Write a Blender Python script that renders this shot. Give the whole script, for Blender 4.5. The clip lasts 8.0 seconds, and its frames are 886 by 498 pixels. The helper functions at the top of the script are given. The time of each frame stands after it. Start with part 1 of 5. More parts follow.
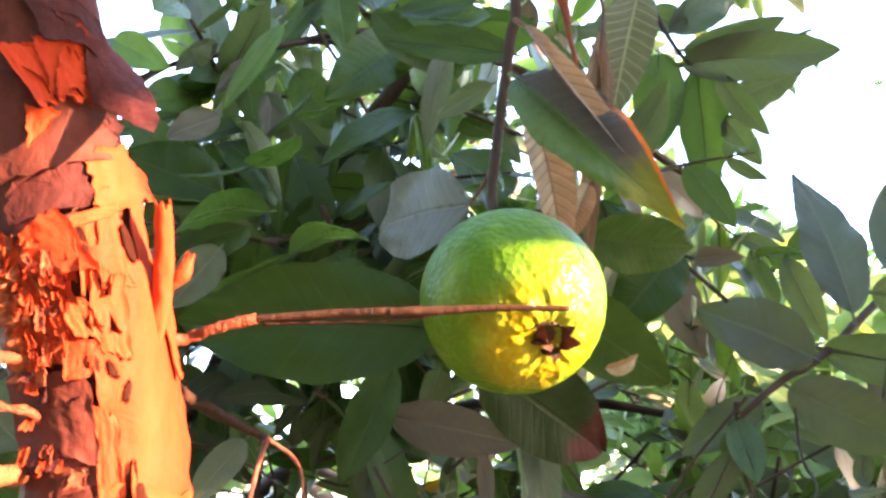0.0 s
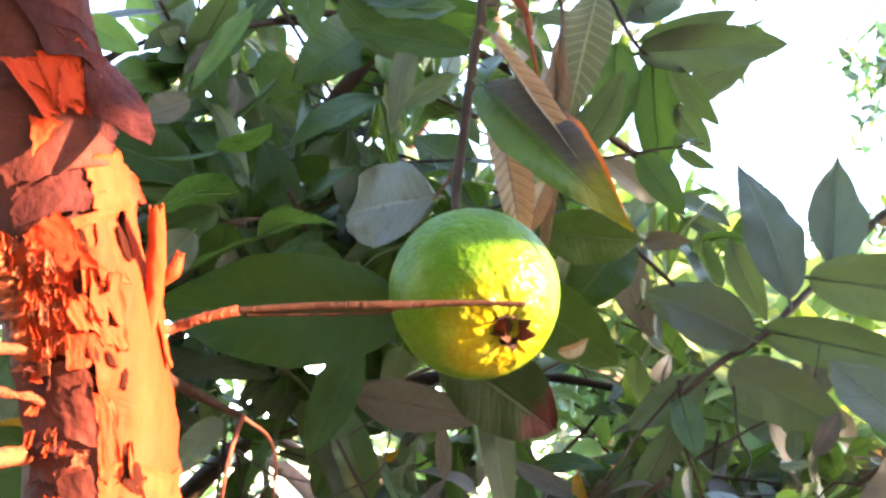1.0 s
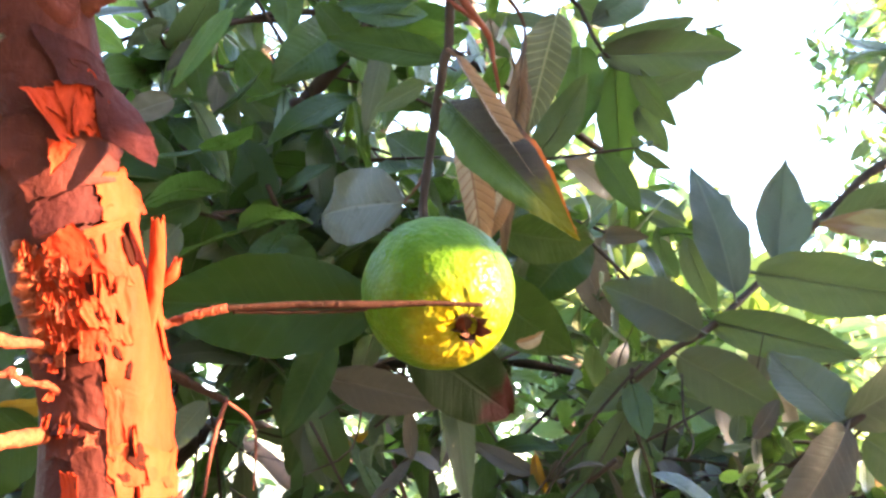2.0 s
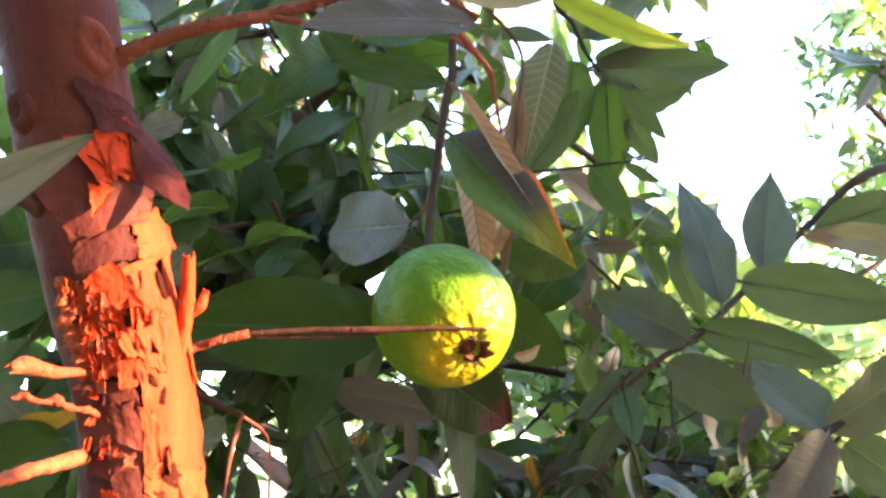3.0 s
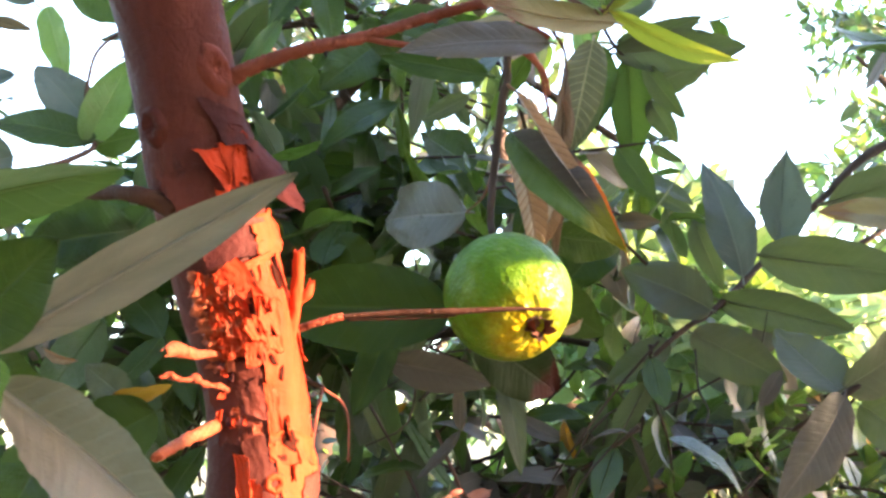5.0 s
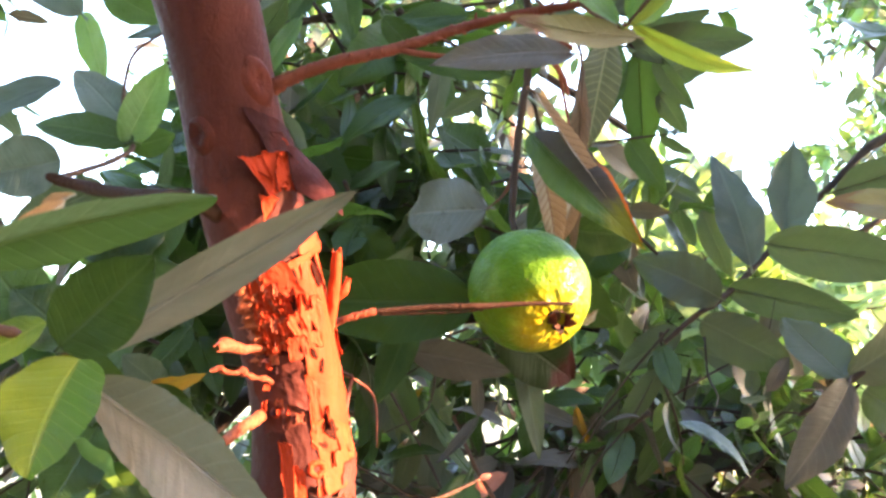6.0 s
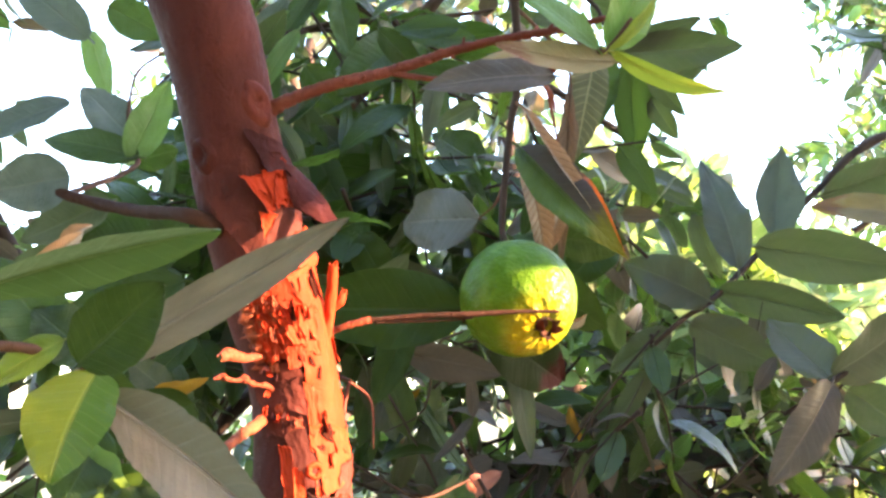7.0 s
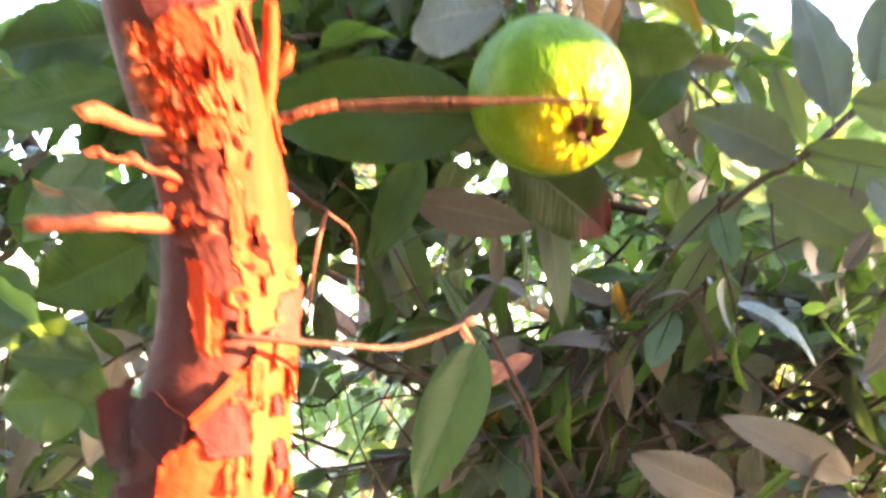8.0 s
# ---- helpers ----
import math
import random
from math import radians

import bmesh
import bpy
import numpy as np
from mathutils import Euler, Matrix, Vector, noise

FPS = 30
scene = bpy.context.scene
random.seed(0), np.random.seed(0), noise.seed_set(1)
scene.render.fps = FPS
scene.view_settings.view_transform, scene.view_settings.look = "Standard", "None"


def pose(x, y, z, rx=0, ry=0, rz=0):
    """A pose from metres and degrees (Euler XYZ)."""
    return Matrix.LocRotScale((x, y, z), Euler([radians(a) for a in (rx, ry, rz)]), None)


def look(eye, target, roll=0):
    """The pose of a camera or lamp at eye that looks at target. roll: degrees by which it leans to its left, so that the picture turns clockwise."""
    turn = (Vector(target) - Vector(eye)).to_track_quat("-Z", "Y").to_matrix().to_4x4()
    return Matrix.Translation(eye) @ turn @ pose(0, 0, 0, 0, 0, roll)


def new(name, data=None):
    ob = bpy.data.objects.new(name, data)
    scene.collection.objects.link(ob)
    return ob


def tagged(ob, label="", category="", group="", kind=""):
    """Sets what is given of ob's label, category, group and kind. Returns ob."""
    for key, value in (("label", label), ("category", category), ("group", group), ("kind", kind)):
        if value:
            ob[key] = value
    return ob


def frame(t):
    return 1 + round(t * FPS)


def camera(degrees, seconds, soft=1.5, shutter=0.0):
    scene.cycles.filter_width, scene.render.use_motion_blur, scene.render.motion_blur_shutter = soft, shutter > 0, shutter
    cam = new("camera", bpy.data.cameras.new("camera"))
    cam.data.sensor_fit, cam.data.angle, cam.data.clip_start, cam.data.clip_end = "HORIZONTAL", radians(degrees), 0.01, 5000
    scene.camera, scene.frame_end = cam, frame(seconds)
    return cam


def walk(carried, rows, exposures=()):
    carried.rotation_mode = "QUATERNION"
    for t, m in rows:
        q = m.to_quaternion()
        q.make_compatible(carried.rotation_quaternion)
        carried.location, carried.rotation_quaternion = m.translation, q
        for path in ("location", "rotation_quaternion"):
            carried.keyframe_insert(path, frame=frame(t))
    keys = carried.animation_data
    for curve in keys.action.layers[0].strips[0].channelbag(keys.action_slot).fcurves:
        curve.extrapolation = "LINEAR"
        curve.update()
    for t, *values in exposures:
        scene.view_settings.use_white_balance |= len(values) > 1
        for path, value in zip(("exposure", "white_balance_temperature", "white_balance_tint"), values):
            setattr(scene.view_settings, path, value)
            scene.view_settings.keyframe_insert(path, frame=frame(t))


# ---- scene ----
cam = camera(52.9, 8.0, soft=2.7, shutter=0.5)
PATH = [
    (0, (0.0028, 0.0148, 1.6171), (0.0160, 1.9232, 2.2164), 0.48),
    (0.5, (-0.0001, -0.0106, 1.6218), (0.0553, 1.9059, 2.1790), 0.88),
    (1, (-0.0025, -0.0153, 1.6201), (0.1102, 1.9090, 2.1516), 0.53),
    (1.5, (-0.0001, -0.0384, 1.6177), (0.1534, 1.8908, 2.1227), 0.68),
    (3, (-0.0145, -0.0909, 1.6279), (0.1872, 1.8413, 2.1060), 0.62),
    (3.5, (-0.0168, -0.1091, 1.6321), (0.1962, 1.8261, 2.0955), 0.40),
    (4, (-0.0290, -0.1285, 1.6339), (0.1908, 1.8098, 2.0823), 0.06),
    (4.5, (-0.0409, -0.1353, 1.6275), (0.1728, 1.8108, 2.0487), -0.03),
    (5.8, (-0.0715, -0.1567, 1.6263), (0.1195, 1.7992, 2.0094), -0.43),
    (6, (-0.0712, -0.1651, 1.6297), (0.1236, 1.7931, 2.0005), -0.37),
    (6.5, (-0.0698, -0.1931, 1.6354), (0.1254, 1.7647, 2.0022), -0.60),
    (7, (-0.0683, -0.1907, 1.6332), (0.1243, 1.7668, 1.9967), -0.63),
    (7.5, (-0.0580, -0.1436, 1.6240), (0.0761, 1.8340, 1.8918), 1.10),
    (8, (-0.0293, -0.0402, 1.5971), (0.0473, 1.9502, 1.7704), 1.29),
]
walk(cam, [(t, look(eye, target, roll)) for t, eye, target, roll in PATH], exposures=[(0.0, 4.85, 6500, 16), (1.2, 4.95, 6500, 16), (3.0, 4.59, 6500, 16), (4.5, 4.56, 6500, 16), (6.2, 4.71, 6500, 16), (7.3, 4.64, 6600, 16), (8.0, 5.40, 7100, 20)])

# ---- light ----
SUN_WAY = Vector((0.925, -0.27, 0.26)).normalized()      # from the place towards the low sun
world = bpy.data.worlds.new("sky")
scene.world = world
world.use_nodes = True
wn = world.node_tree
sky = wn.nodes.new("ShaderNodeTexSky")
sky.sky_type = "NISHITA"
sky.sun_disc = False
sky.sun_elevation = math.asin(SUN_WAY.z)
sky.sun_rotation = math.atan2(SUN_WAY.x, SUN_WAY.y)
sky.dust_density = 1.5
bg = wn.nodes["Background"]
bg.inputs["Strength"].default_value = 0.14
wn.links.new(sky.outputs["Color"], bg.inputs["Color"])
sun = new("sun", bpy.data.lights.new("sun", "SUN"))
sun.data.energy, sun.data.angle, sun.data.color = 3.3, radians(0.5), (1.0, 0.64, 0.36)
sun.matrix_world = look((3, -2, 4), Vector((3, -2, 4)) - SUN_WAY)

# ---- materials ----
class Nodes:
    """Short hand for building one node material."""

    def __init__(self, name):
        self.mat = bpy.data.materials.new(name)
        self.mat.use_nodes = True
        self.tree = self.mat.node_tree
        self.bsdf = self.tree.nodes["Principled BSDF"]
        self.out = self.tree.nodes["Material Output"]

    def put(self, socket, value):
        if isinstance(value, bpy.types.NodeSocket):
            self.tree.links.new(value, socket)
        elif isinstance(value, (tuple, list)) and socket.type == "RGBA":
            socket.default_value = (*value, 1.0)
        else:
            socket.default_value = value

    def add(self, kind, ins=None, operation=None, interpolation_type=None, data_type=None):
        n = self.tree.nodes.new(kind)
        if operation:
            n.operation = operation
        if interpolation_type:
            n.interpolation_type = interpolation_type
        if data_type:
            n.data_type = data_type
        for key, value in (ins or {}).items():
            self.put(n.inputs[key], value)
        return n

    def math(self, op, a, b=0.0, c=0.0):
        return self.add("ShaderNodeMath", {0: a, 1: b, 2: c}, operation=op).outputs[0]

    def step(self, x, lo, hi, a=0.0, b=1.0):
        return self.add("ShaderNodeMapRange", {0: x, 1: lo, 2: hi, 3: a, 4: b}, interpolation_type="SMOOTHSTEP").outputs[0]

    def noise(self, scale, detail=3.0, coords=None, rough=0.55, distort=0.0):
        n = self.add("ShaderNodeTexNoise", {"Scale": scale, "Detail": detail, "Roughness": rough, "Distortion": distort})
        if coords is not None:
            self.put(n.inputs["Vector"], coords)
        return n.outputs["Fac"]

    def mix(self, fac, a, b):
        n = self.add("ShaderNodeMix", data_type="RGBA")
        for socket, value in ((n.inputs[0], fac), (n.inputs[6], a), (n.inputs[7], b)):
            self.put(socket, value)
        return n.outputs[2]

    def coords(self):
        return self.add("ShaderNodeTexCoord").outputs["Object"]

    def bump(self, height, strength, distance):
        n = self.add("ShaderNodeBump", {"Height": height, "Strength": strength, "Distance": distance})
        self.put(self.bsdf.inputs["Normal"], n.outputs[0])
        return n.outputs[0]


def leaf_material(name, dark, light, vein, glow, through_light=0.4, rough=0.42, islands=False, blotch=None, tip=None, veins=11.0, vein_mix=0.36, half=None, rim=None, gloss=0.4, side_veins=0.22):
    """A leaf blade: two greens, paler midrib and side veins, spots, light passing through."""
    g = Nodes(name)
    uv = g.add("ShaderNodeSeparateXYZ", {0: g.add("ShaderNodeUVMap").outputs[0]})
    across = g.math("ABSOLUTE", g.math("MULTIPLY_ADD", uv.outputs[0], 2.0, -1.0))
    along = uv.outputs[1]
    run = g.math("FRACT", g.math("SUBTRACT", g.math("MULTIPLY", along, veins), g.math("MULTIPLY", across, 1.7)))
    near = g.math("MINIMUM", run, g.math("SUBTRACT", 1.0, run))
    side = g.step(near, 0.03, 0.13, 1.0, 0.0)
    rib = g.step(across, 0.02, 0.075, 1.0, 0.0)
    lines = g.math("MAXIMUM", rib, g.math("MULTIPLY", side, side_veins))
    if islands:
        rnd = g.add("ShaderNodeNewGeometry").outputs["Random Per Island"]
    else:
        rnd = g.add("ShaderNodeObjectInfo").outputs["Random"]
    shift = g.add("ShaderNodeCombineXYZ", {0: g.math("MULTIPLY", rnd, 37.0), 1: uv.outputs[0], 2: along}).outputs[0]
    cloud = g.noise(3.2, 4.0, shift)
    fine = g.noise(42.0, 3.0, shift)
    base = g.mix(g.step(g.math("ADD", cloud, g.math("MULTIPLY_ADD", rnd, 0.5, -0.25)), 0.25, 0.75), dark, light)
    # half recolours one side; some looks put the light on it into the colour
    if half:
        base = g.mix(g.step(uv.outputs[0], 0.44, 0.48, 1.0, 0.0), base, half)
    base = g.mix(g.math("MULTIPLY", lines, vein_mix), base, vein)
    if blotch:
        base = g.mix(g.step(g.noise(6.5, 5.0, shift, 0.7), 0.56, 0.61), base, blotch)
    if tip:
        edge = g.math("ADD", along, g.math("MULTIPLY_ADD", cloud, 0.5, -0.25))
        base = g.mix(g.step(edge, 0.66, 0.80), base, tip)
    # orange edge: backlight painted along one side of the blade
    if rim:
        base = g.mix(g.math("MULTIPLY", g.step(uv.outputs[0], 0.05, 0.09, 1.0, 0.0), g.step(g.math("ADD", along, cloud), 0.80, 1.1)), base, rim)
    specks = g.step(fine, 0.66, 0.74)
    base = g.mix(g.math("MULTIPLY", specks, 0.5), base, (0.05, 0.035, 0.015))
    g.put(g.bsdf.inputs["Base Color"], base)
    g.put(g.bsdf.inputs["Roughness"], g.step(g.math("ADD", g.math("MULTIPLY", fine, 0.5), g.math("MULTIPLY", cloud, 0.5)), 0.35, 0.65, rough - 0.12, rough + 0.14))
    g.put(g.bsdf.inputs["Specular IOR Level"], gloss)
    height = g.math("ADD", g.math("MULTIPLY", lines, -1.0), g.math("MULTIPLY", fine, 0.35))
    nrm = g.bump(height, 0.55, 0.0009)
    glowing = g.mix(0.3 if half else 0.75, base, glow)
    tl = g.add("ShaderNodeBsdfTranslucent", {"Color": glowing, "Normal": nrm})
    sh = g.add("ShaderNodeMixShader", {0: through_light, 1: g.bsdf.outputs[0], 2: tl.outputs[0]})
    g.put(g.out.inputs["Surface"], sh.outputs[0])
    return g.mat


LEAF = {
    "grey": dict(gloss=0.2, side_veins=0.1, dark=(0.060, 0.055, 0.049), light=(0.093, 0.086, 0.076), vein=(0.155, 0.15, 0.135), glow=(0.14, 0.17, 0.07), through_light=0.15, rough=0.46),
    "spotted": dict(gloss=0.25, dark=(0.032, 0.034, 0.039), light=(0.054, 0.056, 0.062), vein=(0.19, 0.19, 0.17), glow=(0.14, 0.17, 0.07), through_light=0.15, rough=0.46, blotch=(0.030, 0.025, 0.030)),
    "under": dict(gloss=0.25, dark=(0.027, 0.032, 0.026), light=(0.051, 0.055, 0.046), vein=(0.11, 0.12, 0.085), glow=(0.17, 0.26, 0.05), through_light=0.24, rough=0.42),
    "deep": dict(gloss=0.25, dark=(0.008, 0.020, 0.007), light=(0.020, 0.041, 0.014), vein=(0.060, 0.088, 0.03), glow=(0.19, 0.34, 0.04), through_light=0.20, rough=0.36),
    # darker copy of deep for shaded leaves: the shade is in its colour
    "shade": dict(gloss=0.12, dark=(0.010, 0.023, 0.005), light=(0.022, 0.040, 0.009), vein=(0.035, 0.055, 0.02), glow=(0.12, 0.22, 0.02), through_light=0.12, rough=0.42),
    "mauve": dict(gloss=0.25, dark=(0.042, 0.036, 0.034), light=(0.072, 0.061, 0.057), vein=(0.12, 0.10, 0.09), glow=(0.15, 0.13, 0.06), through_light=0.12, rough=0.5),
    "green": dict(dark=(0.035, 0.078, 0.028), light=(0.07, 0.14, 0.0504), vein=(0.14, 0.19, 0.07), glow=(0.28, 0.46, 0.06), through_light=0.36, rough=0.36),
    "blue": dict(gloss=0.3, dark=(0.046, 0.060, 0.068), light=(0.082, 0.100, 0.110), vein=(0.105, 0.125, 0.12), glow=(0.11, 0.20, 0.07), through_light=0.20, rough=0.38),
    "yellow": dict(dark=(0.085, 0.140, 0.012), light=(0.155, 0.205, 0.020), vein=(0.42, 0.40, 0.08), glow=(0.34, 0.40, 0.03), through_light=0.42, rough=0.4),
    # its paler half puts the sheen of the upper side into the colour
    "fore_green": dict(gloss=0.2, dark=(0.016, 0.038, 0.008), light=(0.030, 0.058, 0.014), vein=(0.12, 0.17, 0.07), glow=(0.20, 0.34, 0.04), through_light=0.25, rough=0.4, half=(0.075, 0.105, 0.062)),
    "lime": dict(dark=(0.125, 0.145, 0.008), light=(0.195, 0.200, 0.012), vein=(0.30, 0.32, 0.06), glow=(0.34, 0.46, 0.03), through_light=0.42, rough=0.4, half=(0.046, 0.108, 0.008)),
    # dusty's pale pinkish base and dry's orange half have sunlight put into them
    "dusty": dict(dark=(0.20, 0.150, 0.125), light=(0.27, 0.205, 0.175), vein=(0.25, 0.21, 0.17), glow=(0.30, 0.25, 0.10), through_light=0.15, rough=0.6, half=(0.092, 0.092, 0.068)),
    "dry": dict(side_veins=0.85, half=(0.24, 0.13, 0.065), dark=(0.17, 0.135, 0.10), light=(0.29, 0.245, 0.195), vein=(0.10, 0.045, 0.022), glow=(0.65, 0.26, 0.05), through_light=0.25, rough=0.55, veins=16.0, vein_mix=1.0),
    "olive": dict(gloss=0.2, side_veins=0.6, dark=(0.062, 0.060, 0.034), light=(0.095, 0.092, 0.055), vein=(0.26, 0.23, 0.12), glow=(0.20, 0.22, 0.06), through_light=0.2, rough=0.5, veins=13.0, vein_mix=0.6),
    "brown": dict(gloss=0.2, side_veins=0.7, dark=(0.070, 0.040, 0.024), light=(0.135, 0.085, 0.052), vein=(0.04, 0.02, 0.012), glow=(0.30, 0.12, 0.03), through_light=0.15, rough=0.6, veins=15.0, vein_mix=0.8),
    "amber": dict(dark=(0.10, 0.048, 0.008), light=(0.18, 0.09, 0.012), vein=(0.40, 0.25, 0.06), glow=(0.65, 0.32, 0.02), through_light=0.4, rough=0.5),
    "pink": dict(dark=(0.40, 0.13, 0.10), light=(0.55, 0.24, 0.18), vein=(0.50, 0.25, 0.18), glow=(0.65, 0.22, 0.12), through_light=0.35, rough=0.5),
    # sun glow on the curl leaf's tip and rim is put into its colour
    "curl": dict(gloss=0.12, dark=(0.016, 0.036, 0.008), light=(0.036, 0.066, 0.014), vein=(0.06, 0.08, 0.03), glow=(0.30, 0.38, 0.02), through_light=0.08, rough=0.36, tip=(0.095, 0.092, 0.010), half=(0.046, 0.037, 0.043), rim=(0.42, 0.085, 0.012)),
    # near-black green puts the shade under the fruit into the colour; tip is purple
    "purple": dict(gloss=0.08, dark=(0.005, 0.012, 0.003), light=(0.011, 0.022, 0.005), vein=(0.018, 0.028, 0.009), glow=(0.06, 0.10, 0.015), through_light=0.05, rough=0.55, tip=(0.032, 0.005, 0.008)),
    "browntip": dict(dark=(0.12, 0.098, 0.070), light=(0.19, 0.158, 0.115), vein=(0.24, 0.19, 0.13), glow=(0.35, 0.28, 0.05), through_light=0.25, rough=0.48, tip=(0.09, 0.028, 0.035)),
}
LEAF_MAT = {key: leaf_material("leaf_" + key, **spec) for key, spec in LEAF.items()}
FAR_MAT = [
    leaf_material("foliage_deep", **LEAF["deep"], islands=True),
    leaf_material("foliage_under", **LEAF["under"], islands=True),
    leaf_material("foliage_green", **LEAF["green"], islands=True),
    # lighter copy of the green leaves, with sunlight put into its colour
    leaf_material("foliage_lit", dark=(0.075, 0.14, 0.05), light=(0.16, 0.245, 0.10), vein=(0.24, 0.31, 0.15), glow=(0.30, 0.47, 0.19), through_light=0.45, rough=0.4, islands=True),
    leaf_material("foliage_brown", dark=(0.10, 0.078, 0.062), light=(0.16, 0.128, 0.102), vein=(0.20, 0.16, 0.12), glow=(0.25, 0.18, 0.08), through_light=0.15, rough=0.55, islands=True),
    leaf_material("foliage_mauve", **LEAF["mauve"], islands=True),
]


def bark_material(name, dark, light, scar, rough=0.6, scale=1.0, relief=0.0006, worn=0.7, gloss=0.25):
    """Smooth guava bark: long clouds of two colours, thin cracks and small scars."""
    g = Nodes(name)
    co = g.coords()
    stretch = g.add("ShaderNodeMapping", {"Vector": co, "Scale": (1.0, 1.0, 0.35)}).outputs[0]
    rnd = g.add("ShaderNodeObjectInfo").outputs["Random"]
    cloud = g.noise(28.0 * scale, 5.0, stretch, 0.6, 0.6)
    fine = g.noise(340.0 * scale, 4.0, stretch, 0.65)
    cracks = g.step(g.noise(75.0 * scale, 6.0, stretch, 0.7, 1.2), 0.60, 0.70)
    col = g.mix(g.step(g.math("ADD", cloud, g.math("MULTIPLY_ADD", rnd, 0.3, -0.15)), 0.3, 0.7), dark, light)
    col = g.mix(g.math("MULTIPLY", cracks, worn), col, scar)
    col = g.mix(g.math("MULTIPLY", g.step(fine, 0.5, 0.75), 0.5 * worn), col, scar)
    g.put(g.bsdf.inputs["Base Color"], col)
    g.put(g.bsdf.inputs["Roughness"], g.step(fine, 0.2, 0.8, rough - 0.1, rough + 0.15))
    g.put(g.bsdf.inputs["Specular IOR Level"], gloss)
    wrinkle = g.noise(120.0 * scale, 3.0, co, 0.6, 0.8)
    g.bump(g.math("ADD", g.math("MULTIPLY_ADD", wrinkle, 2.2, fine), g.math("MULTIPLY", cracks, -2.0 * worn)), 0.7, relief)
    return g.mat


BARK = bark_material("bark_red_brown", (0.041, 0.0098, 0.0082), (0.084, 0.0195, 0.0145), (0.022, 0.007, 0.007), 0.62, gloss=0.08)
FLAKE = bark_material("bark_flake_outer", (0.022, 0.0050, 0.0054), (0.046, 0.0100, 0.0096), (0.018, 0.005, 0.005), 0.7, gloss=0.08)
INNER = bark_material("bark_inner_orange", (0.205, 0.0165, 0.0043), (0.285, 0.030, 0.0080), (0.17, 0.010, 0.002), 0.7, 1.0, 0.0004, 0.22, 0.1)
# near-black sheets laid on top: dark bark in holes, shade put into the colour
SHADED_HOLE = bark_material("bark_hole_shaded", (0.014, 0.004, 0.003), (0.034, 0.009, 0.006), (0.008, 0.003, 0.002), 0.9, gloss=0.02)
ROUGH_BARK = bark_material("bark_rough", (0.15, 0.024, 0.009), (0.26, 0.055, 0.020), (0.05, 0.012, 0.007), 0.75, 1.6, 0.0022)
DARK_TWIG = bark_material("twig_dark", (0.017, 0.007, 0.005), (0.038, 0.015, 0.010), (0.014, 0.006, 0.005), 0.7, 1.5, gloss=0.1)
TWIG = bark_material("twig_brown", (0.045, 0.019, 0.012), (0.095, 0.042, 0.026), (0.06, 0.03, 0.02), 0.65, 1.5)
REDTWIG = bark_material("twig_red", (0.098, 0.028, 0.021), (0.178, 0.057, 0.042), (0.08, 0.022, 0.016), 0.65, 1.6, gloss=0.06)
LIMB = bark_material("limb_dark", (0.025, 0.017, 0.015), (0.058, 0.038, 0.032), (0.022, 0.014, 0.013), 0.75, gloss=0.12)


def skin_material():
    """Guava skin: light green to yellow at the blossom end, pitted, waxy bloom and brown specks."""
    g = Nodes("guava_skin")
    co = g.coords()
    z = g.add("ShaderNodeSeparateXYZ", {0: co}).outputs[2]
    cloud = g.noise(26.0, 4.0, co)
    ripe = g.step(g.math("ADD", z, g.math("MULTIPLY_ADD", cloud, 0.02, -0.01)), -0.0380, -0.0225, 1.0, 0.0)
    col = g.mix(ripe, (0.044, 0.104, 0.002), (0.195, 0.148, 0.001))
    col = g.mix(g.step(g.noise(60.0, 3.0, co), 0.45, 0.72), col, g.mix(0.25, col, (0.20, 0.32, 0.06)))
    pits = g.add("ShaderNodeTexVoronoi", {"Vector": co, "Scale": 420.0}).outputs["Distance"]
    freckle = g.add("ShaderNodeTexVoronoi", {"Vector": co, "Scale": 130.0}).outputs["Distance"]
    col = g.mix(g.step(freckle, 0.07, 0.13, 0.55, 0.0), col, (0.12, 0.12, 0.03))
    g.put(g.bsdf.inputs["Base Color"], col)
    g.put(g.bsdf.inputs["Roughness"], g.step(g.noise(90.0, 3.0, co), 0.3, 0.7, 0.30, 0.48))
    g.put(g.bsdf.inputs["Specular IOR Level"], 0.13)
    g.put(g.bsdf.inputs["Subsurface Weight"], 0.05)
    g.put(g.bsdf.inputs["Subsurface Radius"], (0.006, 0.005, 0.001))
    g.put(g.bsdf.inputs["Subsurface Scale"], 0.6)
    height = g.math("ADD", g.math("MULTIPLY", pits, 0.6), g.math("MULTIPLY", g.noise(150.0, 3.0, co), 0.8))
    g.bump(height, 0.7, 0.0010)
    return g.mat


SKIN = skin_material()


def ground_material():
    g = Nodes("dry_earth")
    co = g.coords()
    a, b = g.noise(1.3, 5.0, co), g.noise(22.0, 5.0, co)
    col = g.mix(g.step(a, 0.35, 0.65), (0.085, 0.074, 0.046), (0.150, 0.128, 0.084))
    col = g.mix(g.step(b, 0.42, 0.62), col, (0.035, 0.058, 0.018))
    g.put(g.bsdf.inputs["Base Color"], col)
    g.put(g.bsdf.inputs["Roughness"], 0.95)
    g.bump(b, 0.8, 0.02)
    return g.mat


EARTH = ground_material()

# ---- mesh helpers ----
FACE = Vector((0.05, -1.0, -0.18))      # the side from which the place is looked at


def smooth(me):
    me.polygons.foreach_set("use_smooth", [True] * len(me.polygons))
    return me


